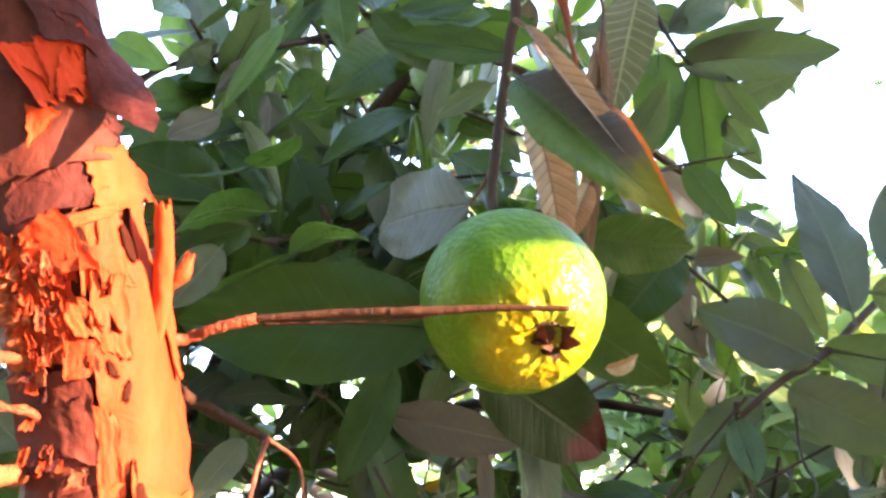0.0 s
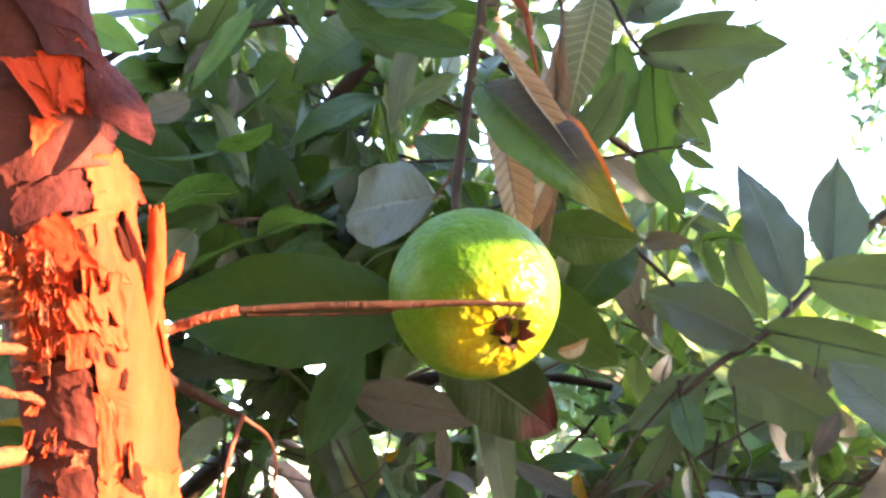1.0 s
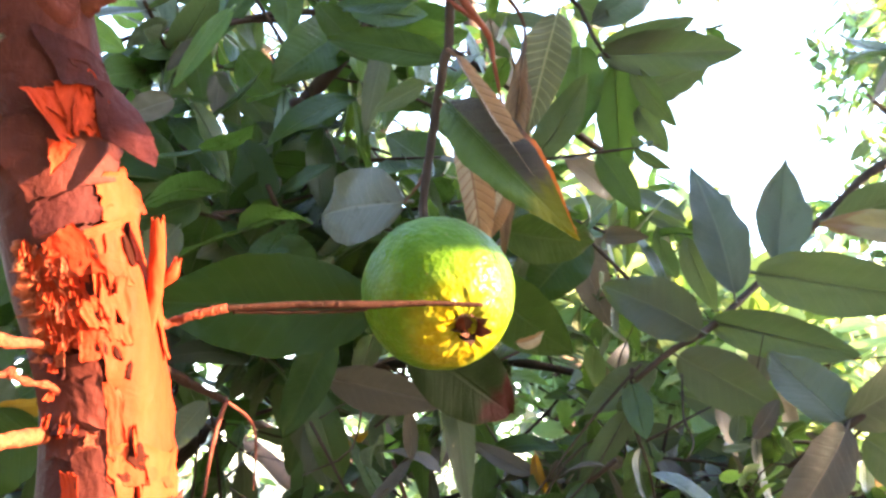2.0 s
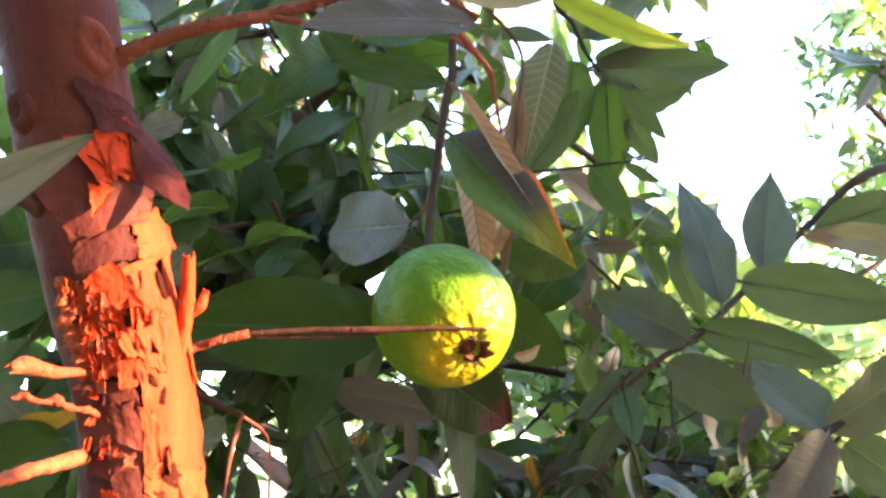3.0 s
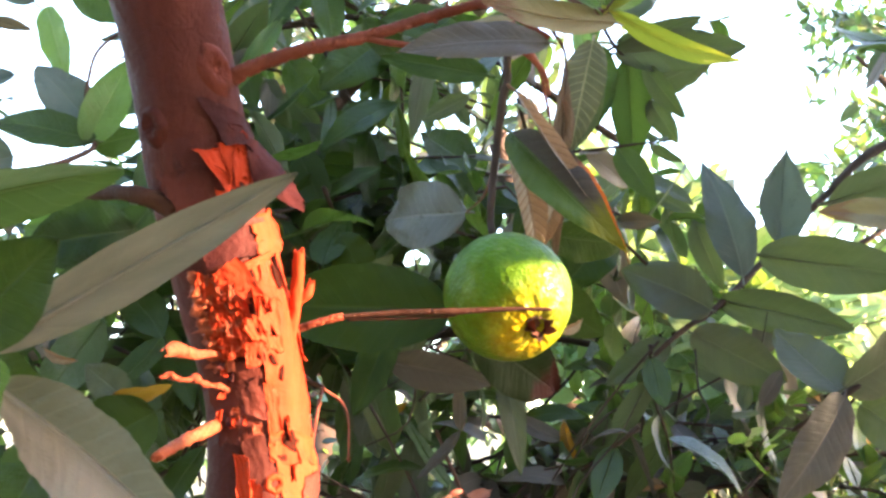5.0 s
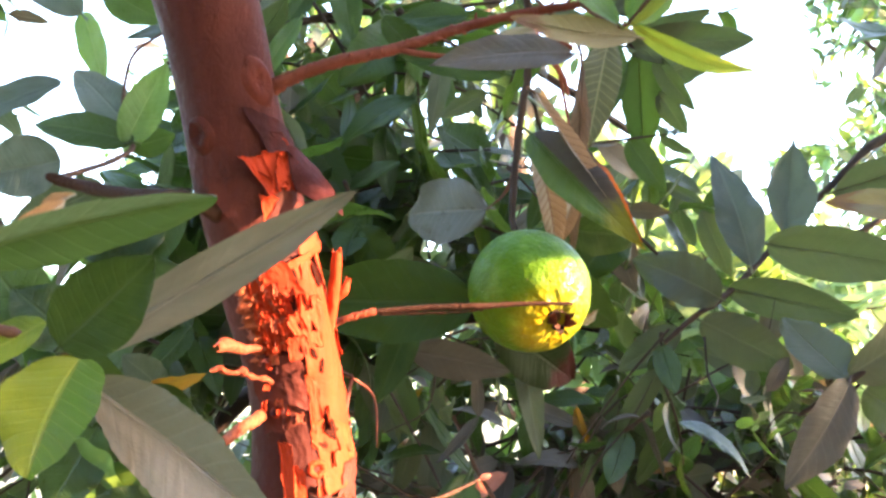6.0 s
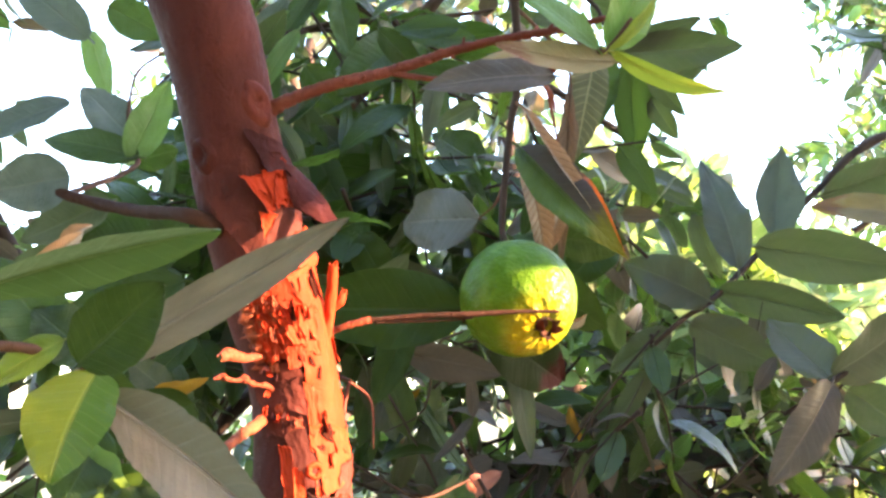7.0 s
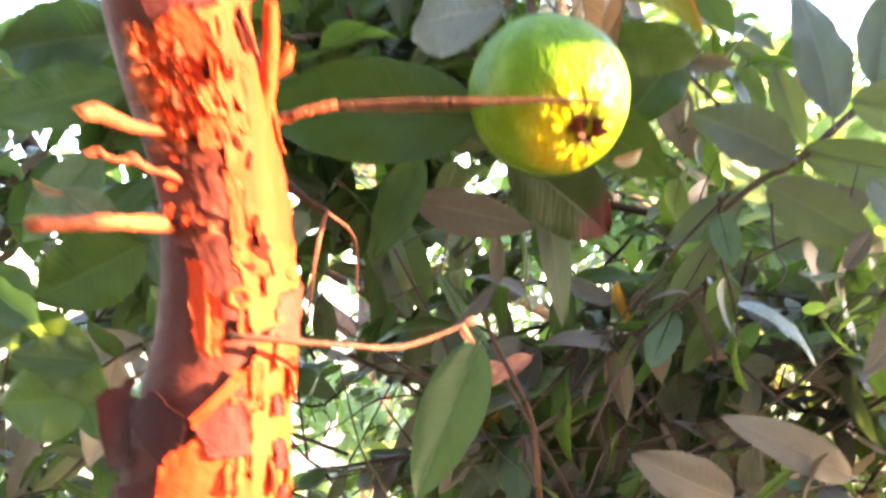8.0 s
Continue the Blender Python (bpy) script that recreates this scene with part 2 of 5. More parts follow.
def part(name, bm, material, parent=None, label="", local=False, sharp=0.0):
    """One mesh object from a bmesh or a mesh, under a thing or a part."""
    if isinstance(bm, bmesh.types.BMesh):
        me = bpy.data.meshes.new(name)
        bm.to_mesh(me)
        bm.free()
        smooth(me)
        if sharp:
            me.set_sharp_from_angle(angle=radians(sharp))
    else:
        me = bm
    if not me.materials:
        me.materials.append(material)
    ob = new(name, me)
    ob.parent = parent
    if parent is not None and parent.type == "EMPTY" and not local:
        ob.matrix_parent_inverse = Matrix.Translation(-parent.location)
    if label:
        tagged(ob, label)
    return ob


def thing(name, label, category, at=(0, 0, 0), group="", kind=""):
    ob = new(name)
    ob.location = at
    ob.empty_display_size = 0.05
    return tagged(ob, label, category, group, kind)


def spline(points, steps=6):
    """Points along a smooth curve through the given ones."""
    p = [Vector(q) for q in points]
    p = [p[0] * 2 - p[1]] + p + [p[-1] * 2 - p[-2]]
    out = []
    for i in range(1, len(p) - 2):
        a, b, c, d = p[i - 1:i + 3]
        for k in range(steps):
            t = k / steps
            out.append(0.5 * (2 * b + (c - a) * t + (2 * a - 5 * b + 4 * c - d) * t * t + (3 * b - a - 3 * c + d) * t ** 3))
    out.append(p[-2])
    return out


def tube(bm, points, radii, sides=10, steps=6, rough=0.0, grain=60.0, knots=0.0):
    """A closed, tapering, uneven tube along a smooth curve."""
    line = spline(points, steps)
    n = len(line)
    ref = Vector((0.31, 0.77, 0.55))
    rings = []
    for i, c in enumerate(line):
        d = (line[min(i + 1, n - 1)] - line[max(i - 1, 0)]).normalized()
        x = ref - d * ref.dot(d)
        x.normalize()
        ref = x
        y = d.cross(x)
        f = i / (n - 1) * (len(radii) - 1)
        k = min(int(f), len(radii) - 2)
        r = radii[k] + (radii[k + 1] - radii[k]) * (f - k)
        if knots:
            r *= 1 + knots * max(0.0, math.sin(i * 1.7)) ** 6
        ring = []
        for j in range(sides):
            a = 2 * math.pi * j / sides
            o = x * math.cos(a) + y * math.sin(a)
            q = c + o * r
            ring.append(bm.verts.new(q + o * (rough * r * noise.noise(q * grain))))
        rings.append(ring)
    for a, b in zip(rings, rings[1:]):
        for j in range(sides):
            bm.faces.new((a[j], a[(j + 1) % sides], b[(j + 1) % sides], b[j]))
    bm.faces.new(rings[0][::-1])
    bm.faces.new(rings[-1])
    return bm


def blade(length, width, fold=10.0, sag=0.03, quilt=0.0, seed=0.0, rows=16, half=4, stalk=True, blunt=0.8, bend=0.0, point=0.12):
    """A guava leaf along +y, its face to +z: elliptic, folded at the midrib, bent, wavy at the edge, with a short stalk and a proud midrib."""
    me = bpy.data.meshes.new("leaf")
    verts, faces, uvs = [], [], []
    cols = 2 * half + 1
    tf = math.tan(radians(fold))
    for i in range(rows + 1):
        v = i / rows
        w = width / 2 * max(0.0, math.sin(math.pi * min(1.0, v ** blunt * 0.985 + 0.012))) ** (0.62 + point * v)
        for j in range(cols):
            s = (j - half) / half
            ripple = noise.noise(Vector((seed * 3.1 + s * 1.3, v * 5.0, seed)))
            x = s * w * (1 + 0.05 * noise.noise(Vector((v * 9.0, seed, 2.0 * (s > 0)))))
            a = abs(s)
            z = abs(x) * tf * (1 - 0.35 * a) + length * (sag * 4 * v * (1 - v)) + ripple * width * 0.11 * a
            if quilt:
                z += quilt * width * 0.04 * math.sin((v * 16.0 - a * 1.9) * 2 * math.pi) * min(1.0, 2.2 * a) * (1 - 0.5 * a)
            if j == half:
                z += 0.0006
            verts.append((x + bend * length * 4 * v * (1 - v), v * length, z))
            uvs.append((0.5 + 0.5 * s, v))
    for i in range(rows):
        for j in range(cols - 1):
            k = i * cols + j
            faces.append((k, k + 1, k + cols + 1, k + cols))
    if stalk:                           # stalk and lower midrib: a thin four-sided rod
        k0 = len(verts)
        for i, (y, r) in enumerate(((-0.07, 0.013), (0.0, 0.011), (0.35, 0.008), (0.9, 0.003))):
            z = length * (sag * 4 * max(0.0, y) * (1 - max(0.0, y))) - (0.02 * length if i == 0 else 0.0)
            for dx, dz in ((1, 0), (0, 1), (-1, 0), (0, -1)):
                verts.append((dx * r * length + bend * length * 4 * max(0.0, y) * (1 - max(0.0, y)), y * length, z + dz * r * length * 0.9 + 0.0002))
                uvs.append((0.5, 0.5))
        for i in range(3):
            for j in range(4):
                a, b = k0 + i * 4 + j, k0 + i * 4 + (j + 1) % 4
                faces.append((a, b, b + 4, a + 4))
    me.from_pydata(verts, [], faces)
    layer = me.uv_layers.new(name="UVMap")
    for lp in me.loops:
        layer.data[lp.index].uv = uvs[lp.vertex_index]
    return smooth(me)


def leaf_pose(base, tip, roll, face=None):
    b, t = Vector(base), Vector(tip)
    y = (t - b).normalized()
    z = Vector(face or FACE)
    z = (z - y * z.dot(y)).normalized()
    z = Matrix.Rotation(radians(roll), 3, y) @ z
    x = y.cross(z)
    m = Matrix((x, y, z)).transposed().to_4x4()
    m.translation = b
    return m


COUNT = [0]


def leaf(parent, look_of, base, tip, width, roll=0.0, fold=10.0, sag=0.03, quilt=0.22, bend=0.0, point=0.12):
    """One leaf of its own shape between two places, turned by roll about its length."""
    COUNT[0] += 1
    length = (Vector(tip) - Vector(base)).length
    if fold <= 14:
        fold, sag = fold * 1.6, sag + 0.045 * math.sin(COUNT[0] * 2.3)
    me = blade(length, width, fold, sag, quilt, COUNT[0] * 1.37, rows=64 if quilt < 0.4 else 84, half=6, bend=bend, point=point)
    ob = part("leaf", me, LEAF_MAT[look_of], parent)
    ob.matrix_basis = leaf_pose(base, tip, roll)
    return ob


def branch(parent, name, points, radii, material, sides=10, rough=0.25, grain=90.0, knots=0.12, label="", steps=8):
    return part(name, tube(bmesh.new(), points, radii, sides, steps, rough, grain, knots), material, parent, label)


# ---- ground ----
bm = bmesh.new()
bmesh.ops.create_grid(bm, x_segments=90, y_segments=90, size=1.0)
for v in bm.verts:
    d = max(abs(v.co.x), abs(v.co.y))
    k = 600.0 * d ** 4 + 6.0 * d
    v.co.x, v.co.y = v.co.x / max(d, 1e-6) * k, v.co.y / max(d, 1e-6) * k
    v.co.z = 0.05 * noise.noise(v.co * 0.8) + 0.02 * noise.noise(v.co * 4.0)
ground = tagged(part("ground", bm, EARTH), "dry brown earth with patches of low grass", "ground", kind="structure")

# ---- the guava tree with the peeling trunk ----
tree = thing("guava_tree", "guava tree with peeling red-brown bark and orange inner bark", "tree", (-0.14, 0.33, 0))
AXIS = [(-0.13, 0.32, -0.05), (-0.122, 0.307, 0.7), (-0.112, 0.296, 1.35), (-0.106, 0.2955, 1.48), (-0.102, 0.298, 1.55), (-0.0985, 0.3005, 1.60), (-0.101, 0.299, 1.64),
        (-0.1103, 0.2905, 1.68), (-0.124, 0.2785, 1.73), (-0.134, 0.2655, 1.78), (-0.146, 0.253, 1.83), (-0.1715, 0.2385, 1.90), (-0.20, 0.218, 2.0), (-0.26, 0.17, 2.25), (-0.30, 0.06, 2.7)]
RADII = [0.050, 0.040, 0.034, 0.0312, 0.0275, 0.0238, 0.0228, 0.0246, 0.0250, 0.0250, 0.0262, 0.0282, 0.027, 0.024, 0.018]
LINE = spline(AXIS, 10)


def axis_at(z):
    """The trunk's middle and radius at a height."""
    for i in range(len(LINE) - 1):
        if LINE[i].z <= z <= LINE[i + 1].z:
            f = (z - LINE[i].z) / (LINE[i + 1].z - LINE[i].z)
            k = (i + f) / 10
            a = min(int(k), len(RADII) - 2)
            return LINE[i].lerp(LINE[i + 1], f), RADII[a] + (RADII[a + 1] - RADII[a]) * (k - a)


def trunk_point(angle, z, out=0.0):
    """A place on the trunk: angle 0 faces the viewer, growing to the right; out: metres off the bark."""
    c, r = axis_at(z)
    a = radians(angle)
    return c + Vector((math.sin(a), -math.cos(a), 0)) * (r + out)


bm = bmesh.new()
rings = []
heights = [-0.05 + 0.1 * i for i in range(14)] + [1.38 + 0.006 * i for i in range(58)] + [1.728 + 0.003 * i for i in range(84)] + [1.98 + 0.06 * i for i in range(12)]
for z in heights:
    ring = []
    c, r = axis_at(z)
    for j in range(72):
        a = 2 * math.pi * j / 72
        o = Vector((math.sin(a), -math.cos(a), 0))
        q = c + o * r
        long = Vector((q.x, q.y, q.z * 0.4))
        bulge = 0.0012 * noise.noise(q * 22.0) + 0.0005 * noise.noise(q * 70.0) + 0.0009 * noise.noise(long * 40.0)
        ring.append(bm.verts.new(q + o * bulge))
    rings.append(ring)
for a, b in zip(rings, rings[1:]):
    for j in range(72):
        bm.faces.new((a[j], a[(j + 1) % 72], b[(j + 1) % 72], b[j]))
bm.faces.new(rings[-1])
trunk = part("trunk", bm, BARK, tree, "smooth red-brown peeling trunk")


def shell(front, back, cols, rows, material, name="bark_flake", sharp=38):
    """A thin sheet from two grids of points, closed round its rim."""
    bm = bmesh.new()
    fv = [bm.verts.new(p) for p in front]
    bv = [bm.verts.new(p) for p in back]
    n = cols + 1
    for i in range(rows):
        for j in range(cols):
            k = i * n + j
            bm.faces.new((fv[k], fv[k + n], fv[k + n + 1], fv[k + 1]))
            bm.faces.new((bv[k], bv[k + 1], bv[k + n + 1], bv[k + n]))
    rim = list(range(cols)) + [cols + i * n for i in range(rows)] + [rows * n + cols - j for j in range(cols)] + [(rows - i) * n for i in range(rows)]
    for p, q in zip(rim, rim[1:] + rim[:1]):
        bm.faces.new((fv[p], fv[q], bv[q], bv[p]))
    return part(name, bm, material, trunk, sharp=sharp)


def torn(material, tl, tr, br, bl, seed, ragged=0.16, lip=0.9, bulge=0.0, crease=1.0, rows=22, cols=20, thick=0.45):
    """A sheet of bark round the trunk with torn edges. Corners: angle, height, millimetres off the wood; lip: how far the rim curls off."""
    front, back = [], []
    for i in range(rows + 1):
        for j in range(cols + 1):
            u, v = j / cols, i / rows
            if material is SHADED_HOLE:                # small hole patches are rounded
                u, v = 0.5 + (u - 0.5) * math.sqrt(1 - 1.4 * (v - 0.5) ** 2), 0.5 + (v - 0.5) * math.sqrt(1 - 1.4 * (u - 0.5) ** 2)
            side = lambda s, w, k: 0.62 * noise.noise(Vector((s, w * 2.3, k))) + 0.38 * noise.noise(Vector((s, w * 6.1, k + 3))) + 0.22 * noise.noise(Vector((s, w * 15.0, k + 6)))
            uu = u + ragged * (side(seed, v, 1.0) * (1 - u) + side(seed, v, 20.0) * u)
            vv = v + ragged * (side(seed + 4, u, 40.0) * (1 - v) + side(seed + 4, u, 60.0) * v)
            ang, z, off = ((tl[k] * (1 - uu) + tr[k] * uu) * (1 - vv) + (bl[k] * (1 - uu) + br[k] * uu) * vv for k in range(3))
            q = Vector((uu * 2.4, vv * 2.4, seed))
            off += bulge * (16 * u * (1 - u) * v * (1 - v)) ** 0.6
            off += crease * (0.55 * noise.noise(q) + 0.30 * noise.noise(q * 2.9) + 0.14 * noise.noise(q * 7.0))
            e = min(u, 1 - u, v, 1 - v)
            off += lip * max(0.0, 1 - e / 0.16) ** 2 * (0.55 + 1.2 * noise.noise(Vector((ang * 0.06, z * 130.0, seed + 9))))
            off = max(off, 1.5) / 1000
            front.append(trunk_point(ang, z, off))
            back.append(trunk_point(ang, z, off - thick / 1000))
    return shell(front, back, cols, rows, material)


def scroll(line, radii, material, seed, start=0.0, turn=290.0, thick=0.0004):
    """A strip of bark rolled up along a line, open on one side, its ends torn."""
    pts = spline(line, 7)
    rows, cols = len(pts) - 1, 16
    ref = Vector((0.2, -0.9, 0.3))
    front, back = [], []
    for i, c in enumerate(pts):
        d = (pts[min(i + 1, rows)] - pts[max(i - 1, 0)]).normalized()
        x = (ref - d * ref.dot(d)).normalized()
        y = d.cross(x)
        f = i / rows * (len(radii) - 1)
        k = min(int(f), len(radii) - 2)
        r = radii[k] + (radii[k + 1] - radii[k]) * (f - k)
        for j in range(cols + 1):
            a = radians(start + turn * (j / cols + 0.16 * noise.noise(Vector((seed, i * 0.35, j / cols)))))
            o = x * math.cos(a) + y * math.sin(a)
            rr = r * (0.78 + 0.3 * j / cols + 0.16 * noise.noise(Vector((j * 0.3, i * 0.3, seed))))
            end = d * (0.0035 * noise.noise(Vector((j * 0.45, seed, 2.0))) * (abs(2 * i / rows - 1) ** 4))
            front.append(c + o * rr + end)
            back.append(c + o * (rr - thick) + end)
    return shell(front, back, cols, rows, material)


# the smooth upper bark ends in torn flaps; one triangular flap stands well off the wood
torn(FLAKE, (16, 1.7735, 1.6), (84, 1.7700, 1.6), (86, 1.7620, 3.4), (32, 1.7530, 5.0), 1.1, 0.10)
torn(BARK, (-40, 1.7420, 1.6), (88, 1.7400, 2.0), (62, 1.7235, 4.2), (-6, 1.7105, 3.8), 2.3, 0.13)
torn(INNER, (4, 1.7500, 3.4), (32, 1.7520, 3.2), (30, 1.7400, 4.6), (19, 1.7430, 4.2), 3.7, 0.34, 1.8)
torn(INNER, (24, 1.7540, 3.0), (60, 1.7630, 2.8), (58, 1.7420, 3.6), (29, 1.7345, 5.0), 3.1, 0.30, 1.6)
torn(INNER, (36, 1.7500, 3.8), (56, 1.7545, 3.6), (50, 1.7415, 4.2), (34, 1.7370, 5.2), 4.3, 0.42, 1.2)
torn(INNER, (6, 1.7490, 7.5), (24, 1.7505, 4.4), (33, 1.7350, 4.6), (23, 1.7320, 7.5), 4.9, 0.16, 1.0)
torn(FLAKE, (57, 1.7600, 3.4), (92, 1.7620, 5.0), (51, 1.7225, 32.0), (50, 1.7370, 7.0), 6.1, 0.05, 1.2)
torn(FLAKE, (40, 1.7640, 3.0), (84, 1.7660, 3.0), (66, 1.7520, 5.0), (56, 1.7560, 4.4), 6.9, 0.18)
scroll([trunk_point(64, 1.7520, 0.006), trunk_point(61, 1.7450, 0.0055), trunk_point(54, 1.7390, 0.005)], [0.0016, 0.0026, 0.0014], INNER, 7.3, 40)
torn(INNER, (15, 1.7330, 4.4), (35, 1.7335, 4.6), (24, 1.7260, 5.0), (13, 1.7195, 7.5), 8.5, 0.2)
torn(FLAKE, (-3, 1.7115, 2.4), (48, 1.7240, 2.4), (40, 1.7070, 4.2), (-9, 1.6985, 4.4), 9.7, 0.15)
# orange inner bark torn into tongues
torn(INNER, (46, 1.7235, 3.4), (74, 1.7305, 4.4), (107, 1.7195, 6.5), (42, 1.7060, 4.0), 11.1, 0.26, 1.8)
torn(INNER, (45, 1.7125, 3.0), (66, 1.7150, 3.0), (54, 1.6880, 2.5), (38, 1.6880, 2.5), 12.3, 0.13)
torn(INNER, (70, 1.7150, 3.6), (88, 1.7160, 3.8), (84, 1.6900, 2.6), (66, 1.6900, 2.6), 13.9, 0.13)
torn(INNER, (25, 1.7021, 5.4), (56, 1.7096, 5.8), (55, 1.7062, 5.6), (26, 1.6990, 5.2), 15.1, 0.12, 0.4, rows=8)
torn(INNER, (-5, 1.6965, 3.4), (21, 1.7045, 5.2), (36, 1.6885, 3.6), (-4, 1.6840, 2.9), 16.3, 0.15, 1.5)
torn(INNER, (26, 1.7020, 2.4), (48, 1.7050, 2.4), (60, 1.6860, 2.3), (34, 1.6860, 2.3), 17.7, 0.12)
# shade in two gaps between the tongues, painted as dark sheets
torn(SHADED_HOLE, (25, 1.7005, 3.9), (33, 1.7005, 3.9), (33, 1.6915, 3.9), (29, 1.6915, 3.9), 18.1, 0.2, 0.0, rows=8, cols=8)
torn(SHADED_HOLE, (56, 1.7040, 3.8), (63, 1.7040, 3.8), (66, 1.6930, 3.8), (58, 1.6940, 3.8), 18.9, 0.2, 0.0, rows=8, cols=8)
# the broad bare sheet, smooth, its near edge ragged and lifted
torn(INNER, (27, 1.6960, 2.5), (106, 1.6940, 2.4), (103, 1.6120, 2.4), (17, 1.6160, 2.6), 19.3, 0.085, 1.4, crease=0.8, rows=70, cols=30)
torn(INNER, (16, 1.6290, 2.9), (98, 1.6270, 2.6), (82, 1.6020, 3.0), (33, 1.5930, 3.6), 21.1, 0.13, 1.3, rows=30)
torn(INNER, (14, 1.6480, 3.2), (30, 1.6480, 3.0), (30, 1.6240, 3.0), (18, 1.6230, 3.6), 22.3, 0.2, 1.3)
torn(INNER, (30, 1.6900, 3.2), (52, 1.6880, 3.2), (46, 1.6640, 3.1), (24, 1.6660, 3.4), 23.1, 0.16, 1.0)
torn(INNER, (6, 1.6672, 3.4), (27, 1.6680, 3.4), (18, 1.6575, 5.0), (5, 1.6560, 6.5), 24.1, 0.14, 1.2)
torn(INNER, (10, 1.6800, 3.2), (26, 1.6790, 3.2), (30, 1.6680, 3.8), (14, 1.6690, 4.6), 25.1, 0.2, 1.2)
# holes in the bare sheet, their shade painted by dark patches
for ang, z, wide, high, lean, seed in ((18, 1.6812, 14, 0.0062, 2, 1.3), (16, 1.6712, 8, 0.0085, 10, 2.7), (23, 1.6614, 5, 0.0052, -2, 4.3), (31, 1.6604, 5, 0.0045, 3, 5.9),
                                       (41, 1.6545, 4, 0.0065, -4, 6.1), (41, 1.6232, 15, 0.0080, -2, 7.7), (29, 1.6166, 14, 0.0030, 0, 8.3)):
    torn(SHADED_HOLE, (ang - wide / 2, z + high / 2, 3.5), (ang + wide / 2, z + high / 2, 3.5), (ang + wide / 2 + lean, z - high / 2, 3.5), (ang - wide / 2 + lean, z - high / 2, 3.5), seed, 0.6, 0.0, crease=0.1, rows=9, cols=9)
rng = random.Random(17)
for i in range(8):                      # slits, their shade drawn by dark sheets, and small curls along the bare sheet
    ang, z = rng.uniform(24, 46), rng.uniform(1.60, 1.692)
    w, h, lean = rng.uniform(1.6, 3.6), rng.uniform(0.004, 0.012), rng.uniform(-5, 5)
    torn(SHADED_HOLE, (ang - w / 2, z + h / 2, 3.3), (ang + w / 2, z + h / 2, 3.3), (ang + w / 2 + lean, z - h / 2, 3.3), (ang - w / 2 + lean, z - h / 2, 3.3), 60 + i * 1.3, 0.6, 0.0, crease=0.1, rows=10, cols=7)
    o = rng.uniform(4.2, 6.5)
    torn(INNER, (ang + w / 2, z + h / 2, 2.6), (ang + w * 1.9, z + h * 0.4, 2.6), (ang + w * 1.6 + lean, z - h * 0.4, 2.7), (ang + w / 3 + lean, z - h / 2, o), 80 + i * 1.7, 0.4, 1.2, rows=9, cols=8)
torn(INNER, (80, 1.6900, 3.0), (105, 1.6915, 4.4), (107, 1.6700, 3.8), (88, 1.6600, 3.6), 26.3, 0.1, 1.0)
scroll([(-0.0845, 0.2880, 1.668), (-0.0832, 0.2850, 1.684), (-0.0820, 0.2780, 1.698), (-0.0808, 0.2692, 1.7105)], [0.0022, 0.0032, 0.0034, 0.0026], INNER, 27.1, -75, 225)
scroll([(-0.0815, 0.2850, 1.6880), (-0.0772, 0.2845, 1.6925), (-0.0752, 0.2840, 1.6985)], [0.0012, 0.0026, 0.0016], INNER, 28.7, -80, 250)
# a crumpled patch of small scales on the shaded side of it
torn(INNER, (-24, 1.6950, 1.9), (26, 1.6960, 1.9), (14, 1.6600, 2.0), (-26, 1.6620, 1.9), 29.1, 0.12)
rng = random.Random(5)
for i in range(64):
    ang, z = rng.uniform(-24, 15), rng.uniform(1.6600, 1.6945)
    w, h, o = rng.uniform(2.5, 8), rng.uniform(0.003, 0.0085), rng.uniform(2.2, 3.4)
    lean = rng.uniform(-5, 5)
    torn(rng.choice((INNER, INNER, INNER, ROUGH_BARK)), (ang - w / 2, z + h / 2, o), (ang + w / 2, z + h / 2, o), (ang + w / 2 + lean, z - h / 2, o + rng.uniform(0, 3.0)), (ang - w * 0.2 + lean, z - h / 2, o + rng.uniform(0, 3.0)),
         30 + i * 1.9, 0.45, 1.0, rows=8, cols=8)
# the dark outer bark left below the crumpled patch
torn(BARK, (-48, 1.6590, 2.4), (13, 1.6600, 2.9), (18, 1.6280, 3.1), (-34, 1.6220, 2.6), 31.7, 0.13)
torn(BARK, (-14, 1.6500, 3.4), (16, 1.6520, 3.8), (17, 1.6330, 3.8), (-6, 1.6360, 4.0), 32.9, 0.2)
torn(BARK, (-14, 1.6330, 2.6), (19, 1.6330, 3.0), (35, 1.6000, 3.0), (-1, 1.5980, 2.8), 33.3, 0.15)
for i in range(16):
    ang, z = rng.gauss(-14, 9), rng.choice((1.6320, 1.6330, 1.6480, 1.6555)) + rng.uniform(-0.004, 0.004)
    w, h, o = rng.uniform(4, 9), rng.uniform(0.003, 0.006), rng.uniform(3.0, 4.5)
    torn(rng.choice((FLAKE, ROUGH_BARK, INNER)), (ang - w / 2, z + h / 2, o), (ang + w / 2, z + h / 2, o), (ang + w / 2, z - h / 2, o + rng.uniform(0, 4.5)), (ang - w / 2, z - h / 2, o + rng.uniform(0, 4.5)), 120 + i * 1.7, 0.35, 1.2, rows=8, cols=8)
# strips and flaps further down
torn(INNER, (-19, 1.6180, 2.8), (-4, 1.6180, 3.4), (4, 1.5830, 4.0), (-7, 1.5880, 3.4), 34.3, 0.2, 1.3)
torn(INNER, (-2, 1.6080, 3.4), (10, 1.6040, 3.8), (14, 1.5850, 4.0), (2, 1.5870, 4.0), 35.1, 0.25, 1.4)
torn(BARK, (58, 1.6080, 3.6), (100, 1.6120, 5.0), (96, 1.5890, 3.6), (48, 1.5920, 3.4), 36.1, 0.16)
